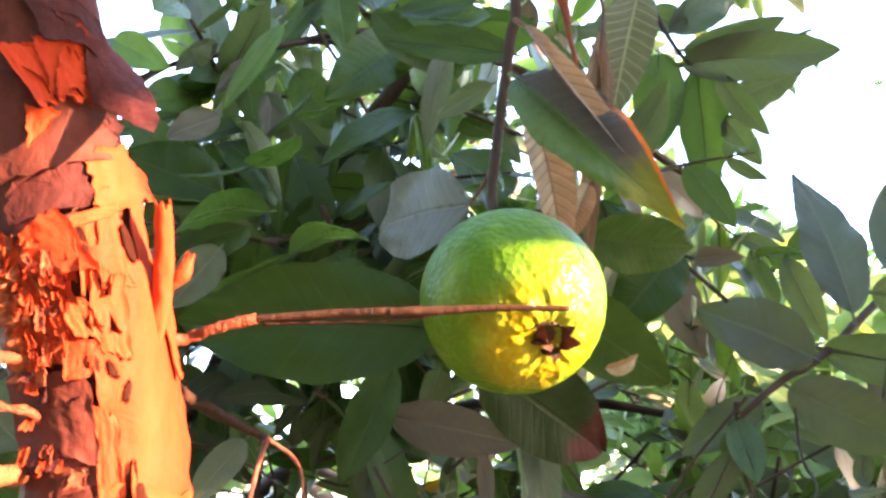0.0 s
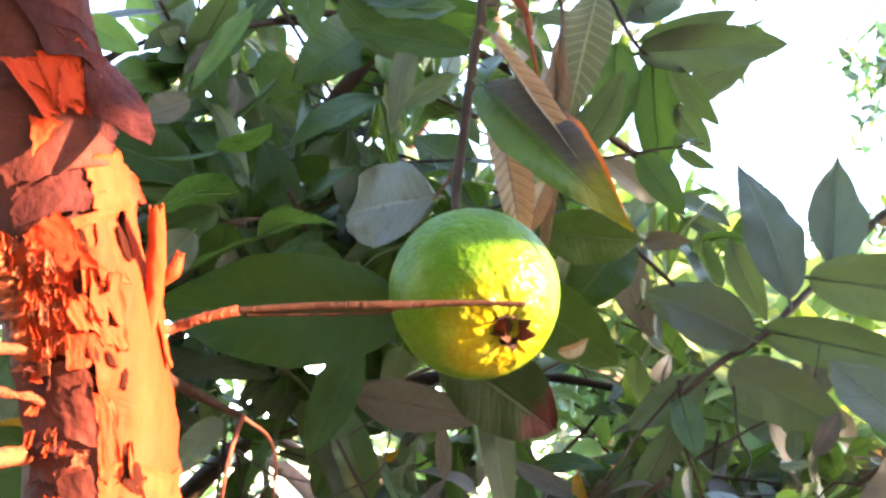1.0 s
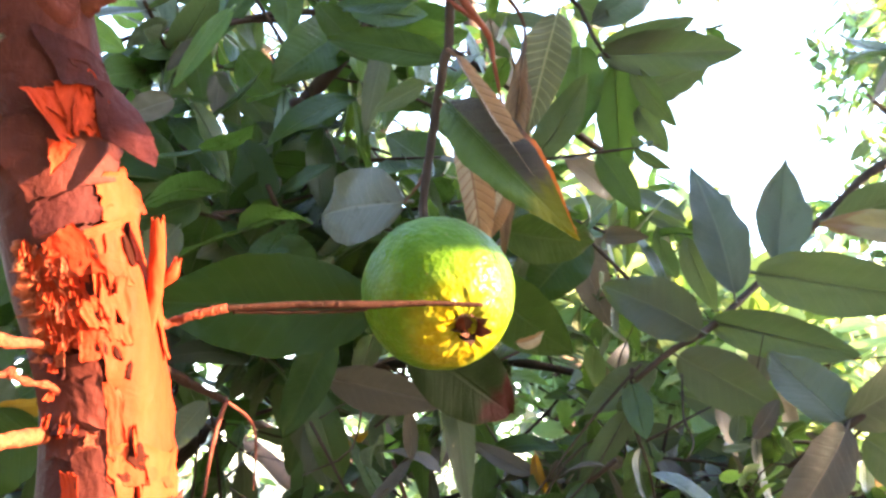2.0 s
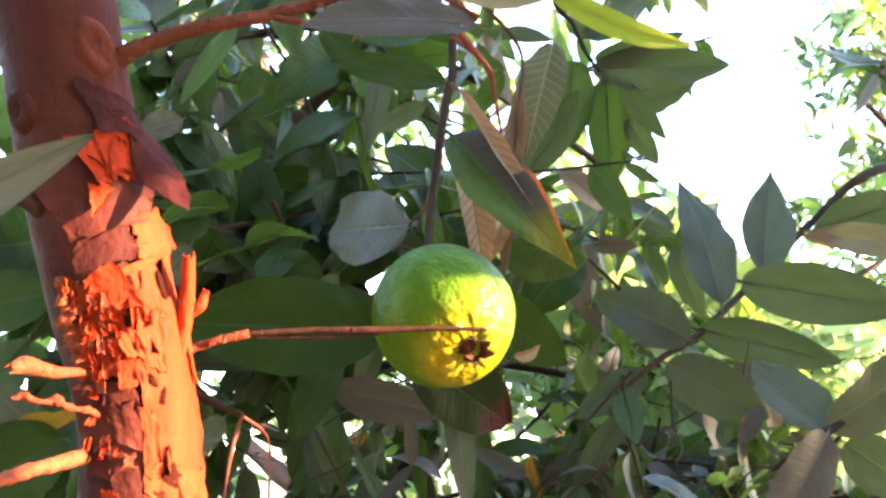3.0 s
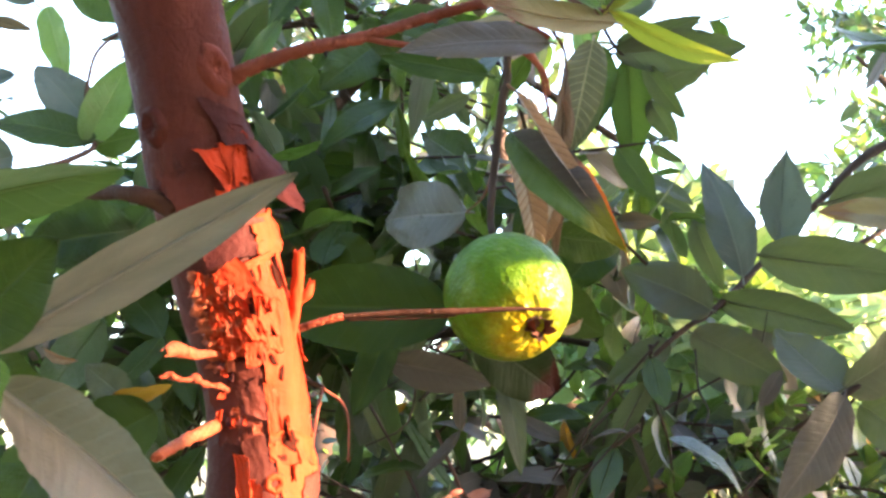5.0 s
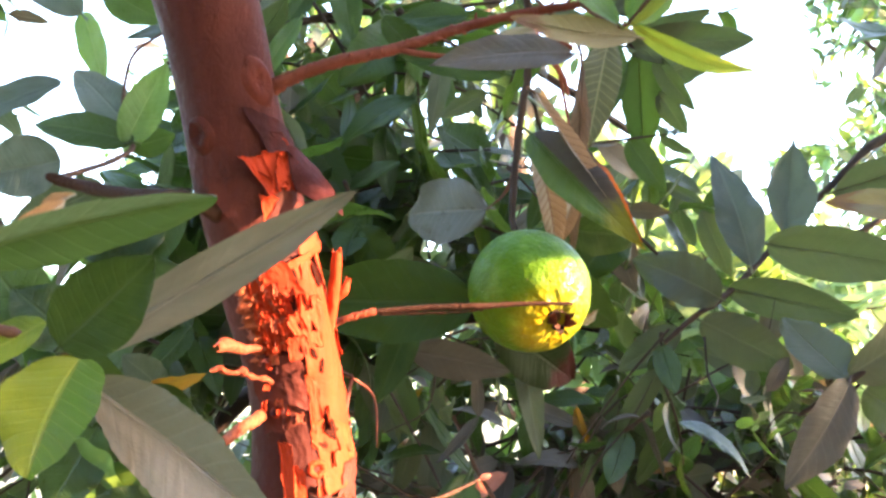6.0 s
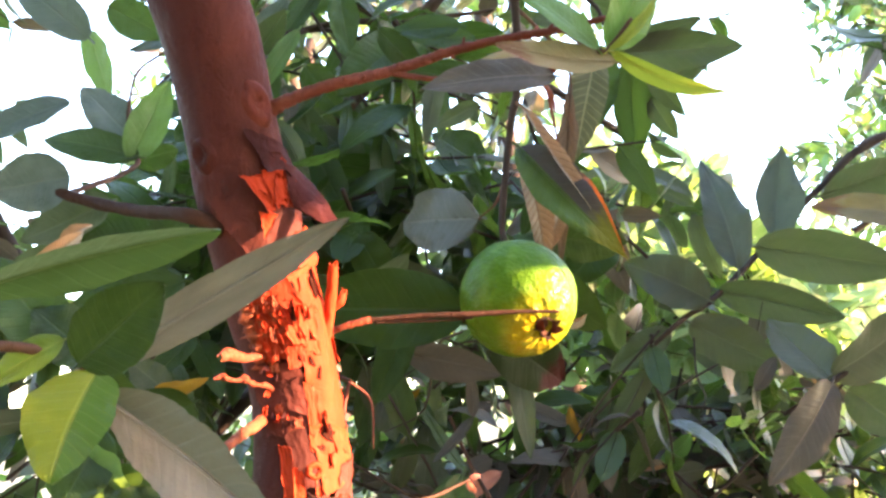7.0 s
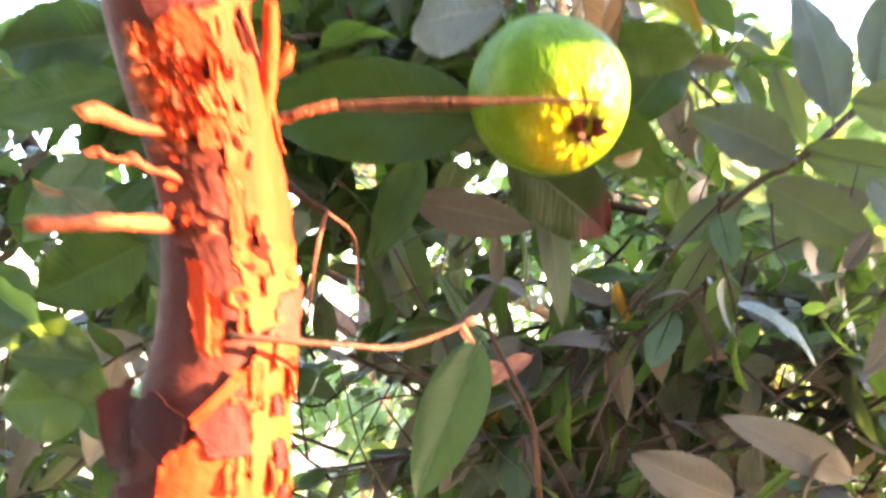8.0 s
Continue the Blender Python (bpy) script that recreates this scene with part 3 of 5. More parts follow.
torn(INNER, (33, 1.5900, 2.6), (99, 1.5940, 2.5), (99, 1.5650, 2.5), (35, 1.5700, 2.8), 37.3, 0.14, 1.2)
torn(INNER, (38, 1.5740, 2.4), (99, 1.5720, 2.3), (99, 1.5150, 2.3), (44, 1.5150, 2.6), 38.1, 0.1, 1.2, rows=34)
torn(INNER, (-1, 1.5640, 7.0), (23, 1.5795, 6.0), (30, 1.5770, 4.6), (4, 1.5610, 7.6), 39.3, 0.14, 0.8, rows=8)
torn(FLAKE, (2, 1.5635, 5.0), (28, 1.5785, 4.0), (40, 1.5520, 4.6), (13, 1.5510, 5.6), 40.1, 0.16)
torn(FLAKE, (-64, 1.5670, 3.2), (-29, 1.5725, 4.4), (1, 1.5640, 7.0), (-11, 1.5480, 5.6), 41.3, 0.15)
torn(FLAKE, (-74, 1.5680, 15.0), (-70, 1.5785, 2.0), (-45, 1.5470, 2.6), (-73, 1.5440, 5.0), 42.1, 0.13)
torn(INNER, (-14, 1.5520, 4.2), (8, 1.5595, 4.2), (54, 1.5360, 3.4), (-16, 1.5200, 3.2), 43.7, 0.13, 1.3)
torn(FLAKE, (-60, 1.5400, 3.0), (-12, 1.5440, 4.0), (-8, 1.5150, 4.4), (-66, 1.5100, 3.4), 44.9, 0.14)
for i in range(16):
    ang, z = rng.uniform(20, 88), rng.uniform(1.52, 1.60)
    w, h, o = rng.uniform(5, 13), rng.uniform(0.006, 0.014), rng.uniform(2.8, 3.8)
    torn(rng.choice((INNER, INNER, FLAKE)), (ang - w / 2, z + h / 2, o), (ang + w / 2, z + h / 2, o), (ang + w / 2, z - h / 2, o + rng.uniform(0, 3)), (ang - w / 2, z - h / 2, o + rng.uniform(0, 4)), 150 + i * 1.9, 0.3, 1.2, rows=10, cols=9)


def knot(angle, z, wide, high, seed, material=BARK):
    """An old branch scar: an oval collar of wrinkled bark round a sunken middle."""
    bm = bmesh.new()
    n, m = 40, 14
    rings = []
    r0 = axis_at(z)[1]
    for i in range(m + 1):
        k = i / m
        ring = []
        for j in range(n):
            a = 2 * math.pi * j / n
            q = Vector((math.cos(a) * k * 4, math.sin(a) * k * 4, seed))
            size = k * (1 + 0.14 * noise.noise(Vector((math.cos(a) * 1.5, math.sin(a) * 1.5, seed))))
            off = 0.0012 * math.exp(-((k - 0.6) / 0.25) ** 2) - 0.0012 * math.exp(-(k / 0.3) ** 2) + 0.0008 * (1 - k) * noise.noise(q * 1.5) + 0.0012 * (1 - k * k) * noise.noise(q * 5.0)
            off += 0.0005 - 0.0022 * k ** 4
            ring.append(bm.verts.new(trunk_point(angle + math.degrees(math.cos(a) * size * wide / r0), z + math.sin(a) * size * high, off + (0.0006 if material is BARK else 0.0030))))
        rings.append(ring)
    for a, b in zip(rings[1:], rings[2:]):
        for j in range(n):
            bm.faces.new((a[j], b[j], b[(j + 1) % n], a[(j + 1) % n]))
    bm.faces.new(rings[1])
    for v in rings[0]:
        bm.verts.remove(v)
    bmesh.ops.recalc_face_normals(bm, faces=bm.faces)
    return part("knot", bm, material, trunk, "wrinkled branch scar")


knot(45, 1.788, 0.0105, 0.0125, 1.0)
knot(-39, 1.762, 0.0090, 0.0095, 5.0)
knot(-12, 1.842, 0.007, 0.008, 9.0)
knot(22, 1.6055, 0.0055, 0.0055, 12.0, INNER)

# dead stubs on the shaded side and the bare twig that crosses the fruit
scroll([trunk_point(-18, 1.662, 0.001), trunk_point(-24, 1.662, 0.008), (-0.1225, 0.253, 1.6605), (-0.1285, 0.241, 1.6615), (-0.1310, 0.2330, 1.6595)], [0.0014, 0.0017, 0.0026, 0.0034, 0.0018], ROUGH_BARK, 51.3, -150, 235)
branch(trunk, "stub", [trunk_point(-34, 1.632, -0.004), trunk_point(-36, 1.631, 0.004), (-0.1165, 0.248, 1.6280), (-0.1185, 0.225, 1.6255), (-0.1210, 0.1790, 1.6195)], [0.0036, 0.0030, 0.0025, 0.0024, 0.0019], ROUGH_BARK, 16, 0.35, 230.0, 0.0, "", 24)
branch(trunk, "stub", [trunk_point(-16, 1.646, -0.003), trunk_point(-22, 1.6475, 0.005), (-0.1190, 0.2660, 1.6488), (-0.1240, 0.2620, 1.6508), (-0.1275, 0.2590, 1.6500), (-0.1325, 0.2560, 1.6518), (-0.1372, 0.2540, 1.6512)], [0.0018, 0.0014, 0.0011, 0.0019, 0.0009, 0.0017, 0.0006], ROUGH_BARK, 12, 0.9, 330.0, 0.0, "", 12)
branch(trunk, "bark_ridge", [trunk_point(-26, 1.699, 0.0015), trunk_point(-27, 1.688, 0.002), trunk_point(-26, 1.674, 0.002), trunk_point(-30, 1.657, 0.0015)], [0.0014, 0.0030, 0.0034, 0.0020], ROUGH_BARK, 14, 1.5, 380.0, 0.3, "fibrous bark ridge", 24)
twig = branch(tree, "twig", [(-0.100, 0.305, 1.675), (-0.0863, 0.3205, 1.6790), (-0.074, 0.3195, 1.6830), (-0.0600, 0.3190, 1.6865)], [0.0030, 0.0021, 0.0019, 0.0021], ROUGH_BARK, 14, 0.3, 420.0, 0.0, "rough orange-brown twig base", 16)
branch(tree, "twig", [(-0.061, 0.3190, 1.6862), (-0.033, 0.3190, 1.6885), (-0.003, 0.3185, 1.6895), (0.025, 0.3185, 1.6910), (0.0495, 0.3190, 1.6912)], [0.0013, 0.0016, 0.0018, 0.0012, 0.0010], DARK_TWIG, 12, 0.18, 260.0, 0.0, "bare brown twig tip", 14)
branch(tree, "twig", [(-0.058, 0.3198, 1.6850), (-0.042, 0.3205, 1.6855), (-0.020, 0.3200, 1.6862), (-0.001, 0.3192, 1.6874)], [0.0010, 0.0009, 0.0008, 0.0005], DARK_TWIG, 8, 0.6, 420.0, 0.0, "", 10)
low_twig = branch(tree, "twig", [trunk_point(20, 1.592, -0.004), trunk_point(24, 1.592, 0.008), (-0.0500, 0.280, 1.5895), (-0.0300, 0.292, 1.5895), (-0.0070, 0.300, 1.5980)], [0.0018, 0.0012, 0.0011, 0.0010, 0.0008], TWIG, 8, 0.3, 220.0)
branch(tree, "twig", [(-0.095, 0.310, 1.668), (-0.090, 0.370, 1.663), (-0.0735, 0.4260, 1.6555)], [0.0030, 0.0027, 0.0015], DARK_TWIG, 9, 0.4, 260.0)
branch(tree, "twig", [(-0.0740, 0.4270, 1.6560), (-0.0730, 0.4240, 1.6545), (-0.0765, 0.4150, 1.6330), (-0.0790, 0.4120, 1.6000)], [0.0010, 0.0013, 0.0011, 0.0007], REDTWIG, 8, 0.4, 260.0)
branch(tree, "twig", [(-0.0735, 0.4255, 1.6560), (-0.0580, 0.4300, 1.6420), (-0.0560, 0.4300, 1.6100)], [0.0009, 0.0008, 0.0006], REDTWIG, 8, 0.4, 260.0)

upper = branch(tree, "branch", [(-0.120, 0.263, 1.786), (-0.1069, 0.2550, 1.7925), (-0.082, 0.2490, 1.8005), (-0.050, 0.248, 1.809), (-0.020, 0.245, 1.819), (0.008, 0.235, 1.823), (0.034, 0.220, 1.822), (0.053, 0.210, 1.824)],
               [0.0055, 0.0034, 0.0030, 0.0028, 0.0025, 0.0021, 0.0018, 0.0014], REDTWIG, 14, 0.32, 760.0, 0.0, "thin reddish side branch with buds", 26)
rng = random.Random(8)
ways = spline([(-0.1069, 0.255, 1.7925), (-0.082, 0.249, 1.8005), (-0.050, 0.248, 1.809), (-0.020, 0.245, 1.819), (0.008, 0.235, 1.823), (0.034, 0.220, 1.822)], 4)
for k in range(1, len(ways) - 1):
    way = Vector((rng.uniform(-0.3, 0.9), rng.uniform(-1, 0.2), rng.uniform(-0.8, 1))).normalized()
    long = rng.uniform(0.0028, 0.005)
    branch(upper, "bud", [ways[k], ways[k] + way * long * 0.6, ways[k] + way * long + Vector((0.001, 0, 0.001))], [0.0016, 0.0011, 0.0004], REDTWIG, 7, 0.5, 300.0, 0.0, "", 4)
branch(upper, "twig", [(0.009, 0.236, 1.821), (0.022, 0.235, 1.812), (0.033, 0.235, 1.806)], [0.0016, 0.0013, 0.001], REDTWIG, 7)
branch(upper, "twig", [(0.034, 0.220, 1.822), (0.044, 0.206, 1.806), (0.050, 0.200, 1.803), (0.061, 0.195, 1.817)], [0.0018, 0.0016, 0.0013, 0.001], TWIG, 7)
branch(upper, "twig", [(-0.053, 0.248, 1.808), (-0.040, 0.246, 1.805), (-0.026, 0.245, 1.804), (0.0, 0.242, 1.806), (0.033, 0.236, 1.806)], [0.0018, 0.0015, 0.0013, 0.0012, 0.001], REDTWIG, 7)
fore = branch(tree, "branch", [(-0.154, 0.115, 1.645), (-0.159, 0.120, 1.650), (-0.172, 0.110, 1.655), (-0.215, 0.095, 1.668), (-0.300, 0.060, 1.76), (-0.34, 0.06, 2.1), (-0.285, 0.10, 2.5)], [0.0012, 0.0016, 0.0019, 0.0024, 0.004, 0.006, 0.008], TWIG, 8)
left = branch(tree, "branch", [(-0.135, 0.262, 1.727), (-0.155, 0.262, 1.734), (-0.193, 0.300, 1.745), (-0.240, 0.340, 1.763), (-0.326, 0.400, 1.802), (-0.45, 0.45, 1.88)], [0.0055, 0.004, 0.0036, 0.0032, 0.0026, 0.0015], DARK_TWIG, 8)
branch(left, "twig", [(-0.240, 0.340, 1.763), (-0.222, 0.380, 1.785), (-0.214, 0.400, 1.801), (-0.224, 0.410, 1.816), (-0.224, 0.420, 1.868), (-0.196, 0.400, 1.882)], [0.002, 0.0018, 0.0016, 0.0014, 0.0012, 0.001], TWIG, 7)
hang = branch(tree, "branch", [(0.0275, 0.364, 1.737), (0.026, 0.372, 1.755), (0.031, 0.378, 1.796), (0.035, 0.375, 1.829), (0.038, 0.370, 1.855), (0.030, 0.350, 1.93), (-0.02, 0.31, 2.05), (-0.20, 0.19, 2.06)],
              [0.0024, 0.0022, 0.0024, 0.0025, 0.0026, 0.0032, 0.0045, 0.009], LIMB, 9, 0.3, 160.0, 0.1, "brown hanging fruit twig")
branch(upper, "twig", [(0.0169, 0.25, 1.8216), (0.0265, 0.28, 1.8285), (0.0407, 0.315, 1.8336), (0.0551, 0.345, 1.8344), (0.059, 0.35, 1.8239)], [0.0016, 0.0018, 0.0020, 0.0017, 0.0008], REDTWIG, 9, 0.3, 300.0, 0.0, "red leaf stalk")
branch(hang, "twig", [(0.036, 0.366, 1.865), (0.056, 0.370, 1.852), (0.063, 0.380, 1.838), (0.073, 0.400, 1.810)], [0.0014, 0.0012, 0.0011, 0.0008], REDTWIG, 7)
branch(hang, "twig", [(0.045, 0.40, 1.92), (0.088, 0.430, 1.893), (0.086, 0.430, 1.855), (0.088, 0.430, 1.819)], [0.0014, 0.0012, 0.0011, 0.0008], TWIG, 7)
branch(hang, "twig", [(0.030, 0.377, 1.79), (0.027, 0.40, 1.776), (0.019, 0.430, 1.771)], [0.0012, 0.001, 0.0008], TWIG, 7)

# ---- the fruit ----
fruit = thing("guava_fruit", "ripening green and yellow guava hanging on a brown twig", "fruit", (0.0331, 0.3605, 1.7043))
AX = Vector((0.29, -0.76, -0.58)).normalized()          # towards the blossom end
fruit.matrix_world = Matrix.Translation((0.0331, 0.3605, 1.7043)) @ AX.to_track_quat("-Z", "Y").to_matrix().to_4x4()
bm = bmesh.new()
bmesh.ops.create_uvsphere(bm, u_segments=160, v_segments=110, radius=1.0)
for v in bm.verts:
    d = v.co.normalized()
    a = math.atan2(d.y, d.x)
    polar = math.acos(max(-1, min(1, -d.z)))             # 0 at the blossom end
    r = 0.0368 * (1 + 0.014 * noise.noise(d * 2.2))
    pucker = math.exp(-(polar / 0.62) ** 2) * min(1.0, polar * 2.6)
    fold = math.sin(9 * a + 3.5 * noise.noise(d * 2.4)) + 0.6 * math.sin(17 * a + 4 * noise.noise(d * 3.1))
    r *= 1 + pucker * (0.013 * fold + 0.045 * noise.noise(d * 5.0) + 0.018 * noise.noise(d * 13.0)) - 0.17 * math.exp(-(polar / 0.23) ** 2)
    r *= 1 + 0.008 * noise.noise(d * 8.0) * (0.5 + pucker) + 0.0025 * noise.noise(d * 26.0)
    v.co = d * r
    v.co.z *= 1.03
part("skin", bm, SKIN, fruit, local=True)
bm = bmesh.new()
tube(bm, [(0, 0, -0.0285), (0, 0, -0.0318), (0, 0, -0.0330)], [0.0074, 0.0086, 0.0066], 18, 4, 0.45, 420.0)
CALYX = bark_material("calyx_brown", (0.022, 0.009, 0.007), (0.060, 0.022, 0.014), (0.012, 0.006, 0.005), 0.9, 2.0)
SEPAL = bark_material("sepal_red_brown", (0.050, 0.010, 0.006), (0.120, 0.026, 0.012), (0.02, 0.006, 0.005), 0.85, 2.0)
calyx = part("calyx", bm, CALYX, fruit, "dry dark brown blossom scar", True)
rng = random.Random(3)
for k in range(6):
    a = k * math.pi / 3 + rng.uniform(-0.2, 0.2)
    me = blade(0.0100 * rng.uniform(0.8, 1.2), 0.0080, 26, 0.2, 1.0, k + 0.3, 10, 3, False)
    ob = part("sepal", me, CALYX if k % 3 else SEPAL, calyx)
    out = Vector((math.cos(a), math.sin(a), 0))
    b = Vector((0, 0, -0.0315)) + out * 0.0074
    t = b + out * 0.0050 * rng.uniform(-1.2, 0.5) + Vector((0, 0, -0.0050 * rng.uniform(0.6, 1.2)))
    ob.matrix_basis = leaf_pose(b, t, rng.uniform(-20, 20), -out)

# ---- the neighbouring guava tree, whose branches reach in from the side ----
tree2 = thing("guava_tree", "shaded guava tree with long dark branches of leathery leaves", "tree", (1.35, 1.15, 0))
branch(tree2, "trunk", [(1.35, 1.15, -0.05), (1.33, 1.12, 0.9), (1.25, 1.08, 1.7), (1.30, 1.15, 2.3), (1.42, 1.2, 3.0)], [0.06, 0.05, 0.04, 0.03, 0.02], BARK, 14, 0.2, 12.0)
right = branch(tree2, "branch", [(0.227, 0.700, 1.693), (0.266, 0.700, 1.725), (0.327, 0.740, 1.760), (0.422, 0.800, 1.834), (0.493, 0.820, 1.897), (0.616, 0.850, 1.981), (0.95, 0.98, 2.05), (1.26, 1.10, 1.85)], [0.0022, 0.003, 0.0035, 0.004, 0.0045, 0.006, 0.009, 0.013], LIMB, 9)
rlow = branch(tree2, "branch", [(0.330, 0.620, 1.629), (0.350, 0.570, 1.656), (0.408, 0.600, 1.683), (0.503, 0.660, 1.721), (0.85, 0.86, 1.78), (1.27, 1.09, 1.60)], [0.002, 0.003, 0.0036, 0.0042, 0.008, 0.012], LIMB, 9)
rtop = branch(tree2, "branch", [(0.286, 0.800, 2.044), (0.259, 0.800, 2.053), (0.241, 0.800, 2.072), (0.229, 0.820, 2.123), (0.217, 0.830, 2.184), (0.40, 0.95, 2.42), (0.9, 1.1, 2.45), (1.31, 1.16, 2.25)], [0.0015, 0.002, 0.0022, 0.0026, 0.003, 0.005, 0.009, 0.012], LIMB, 9)
low = branch(tree2, "branch", [(0.05, 1.02, 1.575), (0.156, 1.00, 1.606), (0.263, 1.00, 1.608), (0.373, 1.02, 1.621), (0.524, 1.05, 1.616), (0.95, 1.10, 1.55), (1.29, 1.10, 1.35)], [0.0022, 0.003, 0.0033, 0.0036, 0.0045, 0.009, 0.013], LIMB, 9)
branch(low, "twig", [(0.130, 1.00, 1.60), (0.154, 1.00, 1.619), (0.194, 1.00, 1.666), (0.228, 1.00, 1.700), (0.27, 0.98, 1.76)], [0.003, 0.0028, 0.0024, 0.002, 0.0012], LIMB, 8)
branch(low, "twig", [(0.029, 0.750, 1.631), (0.047, 0.720, 1.582), (0.074, 0.700, 1.527), (0.082, 0.700, 1.464), (0.12, 0.85, 1.3)], [0.0018, 0.002, 0.0024, 0.003, 0.004], TWIG, 8)

mid = branch(tree2, "branch", [(0.35, 1.10, 2.05), (0.10, 0.90, 2.10), (-0.05, 0.80, 2.09), (-0.16, 0.78, 2.06), (-0.25, 0.72, 2.00), (-0.30, 0.66, 1.90)], [0.006, 0.005, 0.004, 0.003, 0.002, 0.0015], LIMB, 8)
# ---- leaves that can be told apart ----
leaf(hang, "spotted", (0.019, 0.430, 1.771), (-0.031, 0.510, 1.784), 0.049, 5, 8, 0.03)
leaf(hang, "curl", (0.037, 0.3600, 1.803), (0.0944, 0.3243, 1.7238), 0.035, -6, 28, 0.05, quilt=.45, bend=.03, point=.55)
leaf(hang, "dry", (0.041, 0.362, 1.830), (0.0955, 0.336, 1.7320), 0.012, -34, 52, 0.05, quilt=.6, bend=.10, point=.5)
leaf(hang, "dry", (0.046, 0.400, 1.812), (0.060, 0.400, 1.728), 0.022, -18, 34, 0.05, quilt=1.0)
leaf(hang, "brown", (0.087, 0.420, 1.863), (0.073, 0.410, 1.732), 0.013, 20, 40, 0.04, quilt=.9)
leaf(hang, "brown", (0.082, 0.425, 1.858), (0.079, 0.415, 1.800), 0.012, -40, 50, 0.08, quilt=1.0)
leaf(hang, "dry", (0.074, 0.405, 1.772), (0.061, 0.405, 1.741), 0.013, 10, 40, 0.06, quilt=.8)
leaf(hang, "olive", (0.113, 0.440, 1.902), (0.091, 0.430, 1.815), 0.030, 20, 25, 0.03, quilt=.6)
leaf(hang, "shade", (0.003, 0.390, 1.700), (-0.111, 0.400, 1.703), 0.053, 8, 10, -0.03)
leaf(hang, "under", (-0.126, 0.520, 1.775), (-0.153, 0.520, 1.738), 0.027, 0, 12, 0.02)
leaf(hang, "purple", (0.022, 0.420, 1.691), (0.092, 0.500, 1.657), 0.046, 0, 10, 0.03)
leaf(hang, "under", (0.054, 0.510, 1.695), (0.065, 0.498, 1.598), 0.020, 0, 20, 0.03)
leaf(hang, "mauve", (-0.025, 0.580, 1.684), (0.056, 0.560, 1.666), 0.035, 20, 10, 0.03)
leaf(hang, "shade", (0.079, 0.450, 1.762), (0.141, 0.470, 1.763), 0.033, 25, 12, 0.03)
leaf(upper, "mauve", (0.032, 0.235, 1.803), (-0.039, 0.215, 1.786), 0.021, 26, 8, 0.05)
leaf(upper, "browntip", (0.053, 0.200, 1.797), (-0.004, 0.200, 1.804), 0.016, 20, 15, -0.06)
leaf(upper, "yellow", (0.052, 0.200, 1.802), (0.117, 0.220, 1.791), 0.011, 50, 24, 0.1)
leaf(upper, "green", (0.045, 0.200, 1.803), (0.003, 0.200, 1.835), 0.017, 30, 15, 0.05)
leaf(upper, "green", (0.050, 0.200, 1.804), (0.075, 0.200, 1.849), 0.026, 20, 12, 0.04)
leaf(upper, "yellow", (0.050, 0.198, 1.802), (0.076, 0.195, 1.833), 0.007, 40, 35, 0.06)
leaf(upper, "browntip", (0.018, 0.250, 1.821), (-0.018, 0.250, 1.799), 0.011, 30, 40, 0.08)
leaf(rtop, "under", (0.244, 0.800, 2.059), (0.394, 0.780, 2.065), 0.049, 10, 10, 0.03)
leaf(rtop, "under", (0.246, 0.800, 2.073), (0.343, 0.780, 2.100), 0.032, 30, 14, 0.05)
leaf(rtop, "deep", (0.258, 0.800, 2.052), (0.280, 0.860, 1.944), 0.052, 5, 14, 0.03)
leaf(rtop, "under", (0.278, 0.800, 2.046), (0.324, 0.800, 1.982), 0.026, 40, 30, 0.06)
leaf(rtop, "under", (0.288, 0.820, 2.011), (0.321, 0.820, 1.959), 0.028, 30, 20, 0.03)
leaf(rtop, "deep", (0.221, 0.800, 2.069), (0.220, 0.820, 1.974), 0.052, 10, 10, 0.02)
leaf(rtop, "blue", (0.249, 0.850, 2.128), (0.333, 0.850, 2.192), 0.045, 20, 10, 0.02)
leaf(rtop, "under", (0.229, 0.850, 2.149), (0.270, 0.850, 2.130), 0.032, 20, 10, 0.02)
leaf(rtop, "under", (0.301, 0.850, 2.042), (0.388, 0.850, 2.084), 0.046, 40, 10, 0.02)
leaf(right, "blue", (0.313, 0.660, 1.773), (0.285, 0.670, 1.889), 0.050, 5, 10, 0.02, point=.4)
leaf(right, "blue", (0.404, 0.760, 1.826), (0.417, 0.750, 1.938), 0.062, 5, 12, 0.02, point=.9)
leaf(right, "under", (0.376, 0.750, 1.813), (0.511, 0.680, 1.778), 0.059, 10, 8, 0.03)
leaf(right, "browntip", (0.510, 0.660, 1.828), (0.399, 0.667, 1.840), 0.035, 20, 14, 0.04)
leaf(right, "under", (0.324, 0.740, 1.762), (0.445, 0.700, 1.728), 0.044, 10, 10, 0.03)
leaf(right, "under", (0.297, 0.700, 1.746), (0.213, 0.715, 1.788), 0.055, 10, 10, 0.03)
leaf(right, "deep", (0.284, 0.720, 1.750), (0.250, 0.720, 1.798), 0.046, 0, 10, 0.02)
leaf(right, "under", (0.276, 0.700, 1.723), (0.369, 0.700, 1.676), 0.051, 10, 8, 0.02)
leaf(right, "grey", (0.402, 0.800, 1.760), (0.389, 0.800, 1.704), 0.035, 0, 10, 0.03)
leaf(right, "under", (0.485, 0.800, 1.885), (0.620, 0.800, 1.930), 0.054, 20, 10, 0.03)
leaf(right, "under", (0.271, 0.750, 1.720), (0.202, 0.750, 1.675), 0.034, 20, 12, 0.02)
leaf(rlow, "mauve", (0.349, 0.565, 1.656), (0.269, 0.535, 1.572), 0.044, 5, 10, 0.03)
leaf(rlow, "under", (0.351, 0.570, 1.660), (0.321, 0.620, 1.718), 0.051, 10, 10, 0.03)
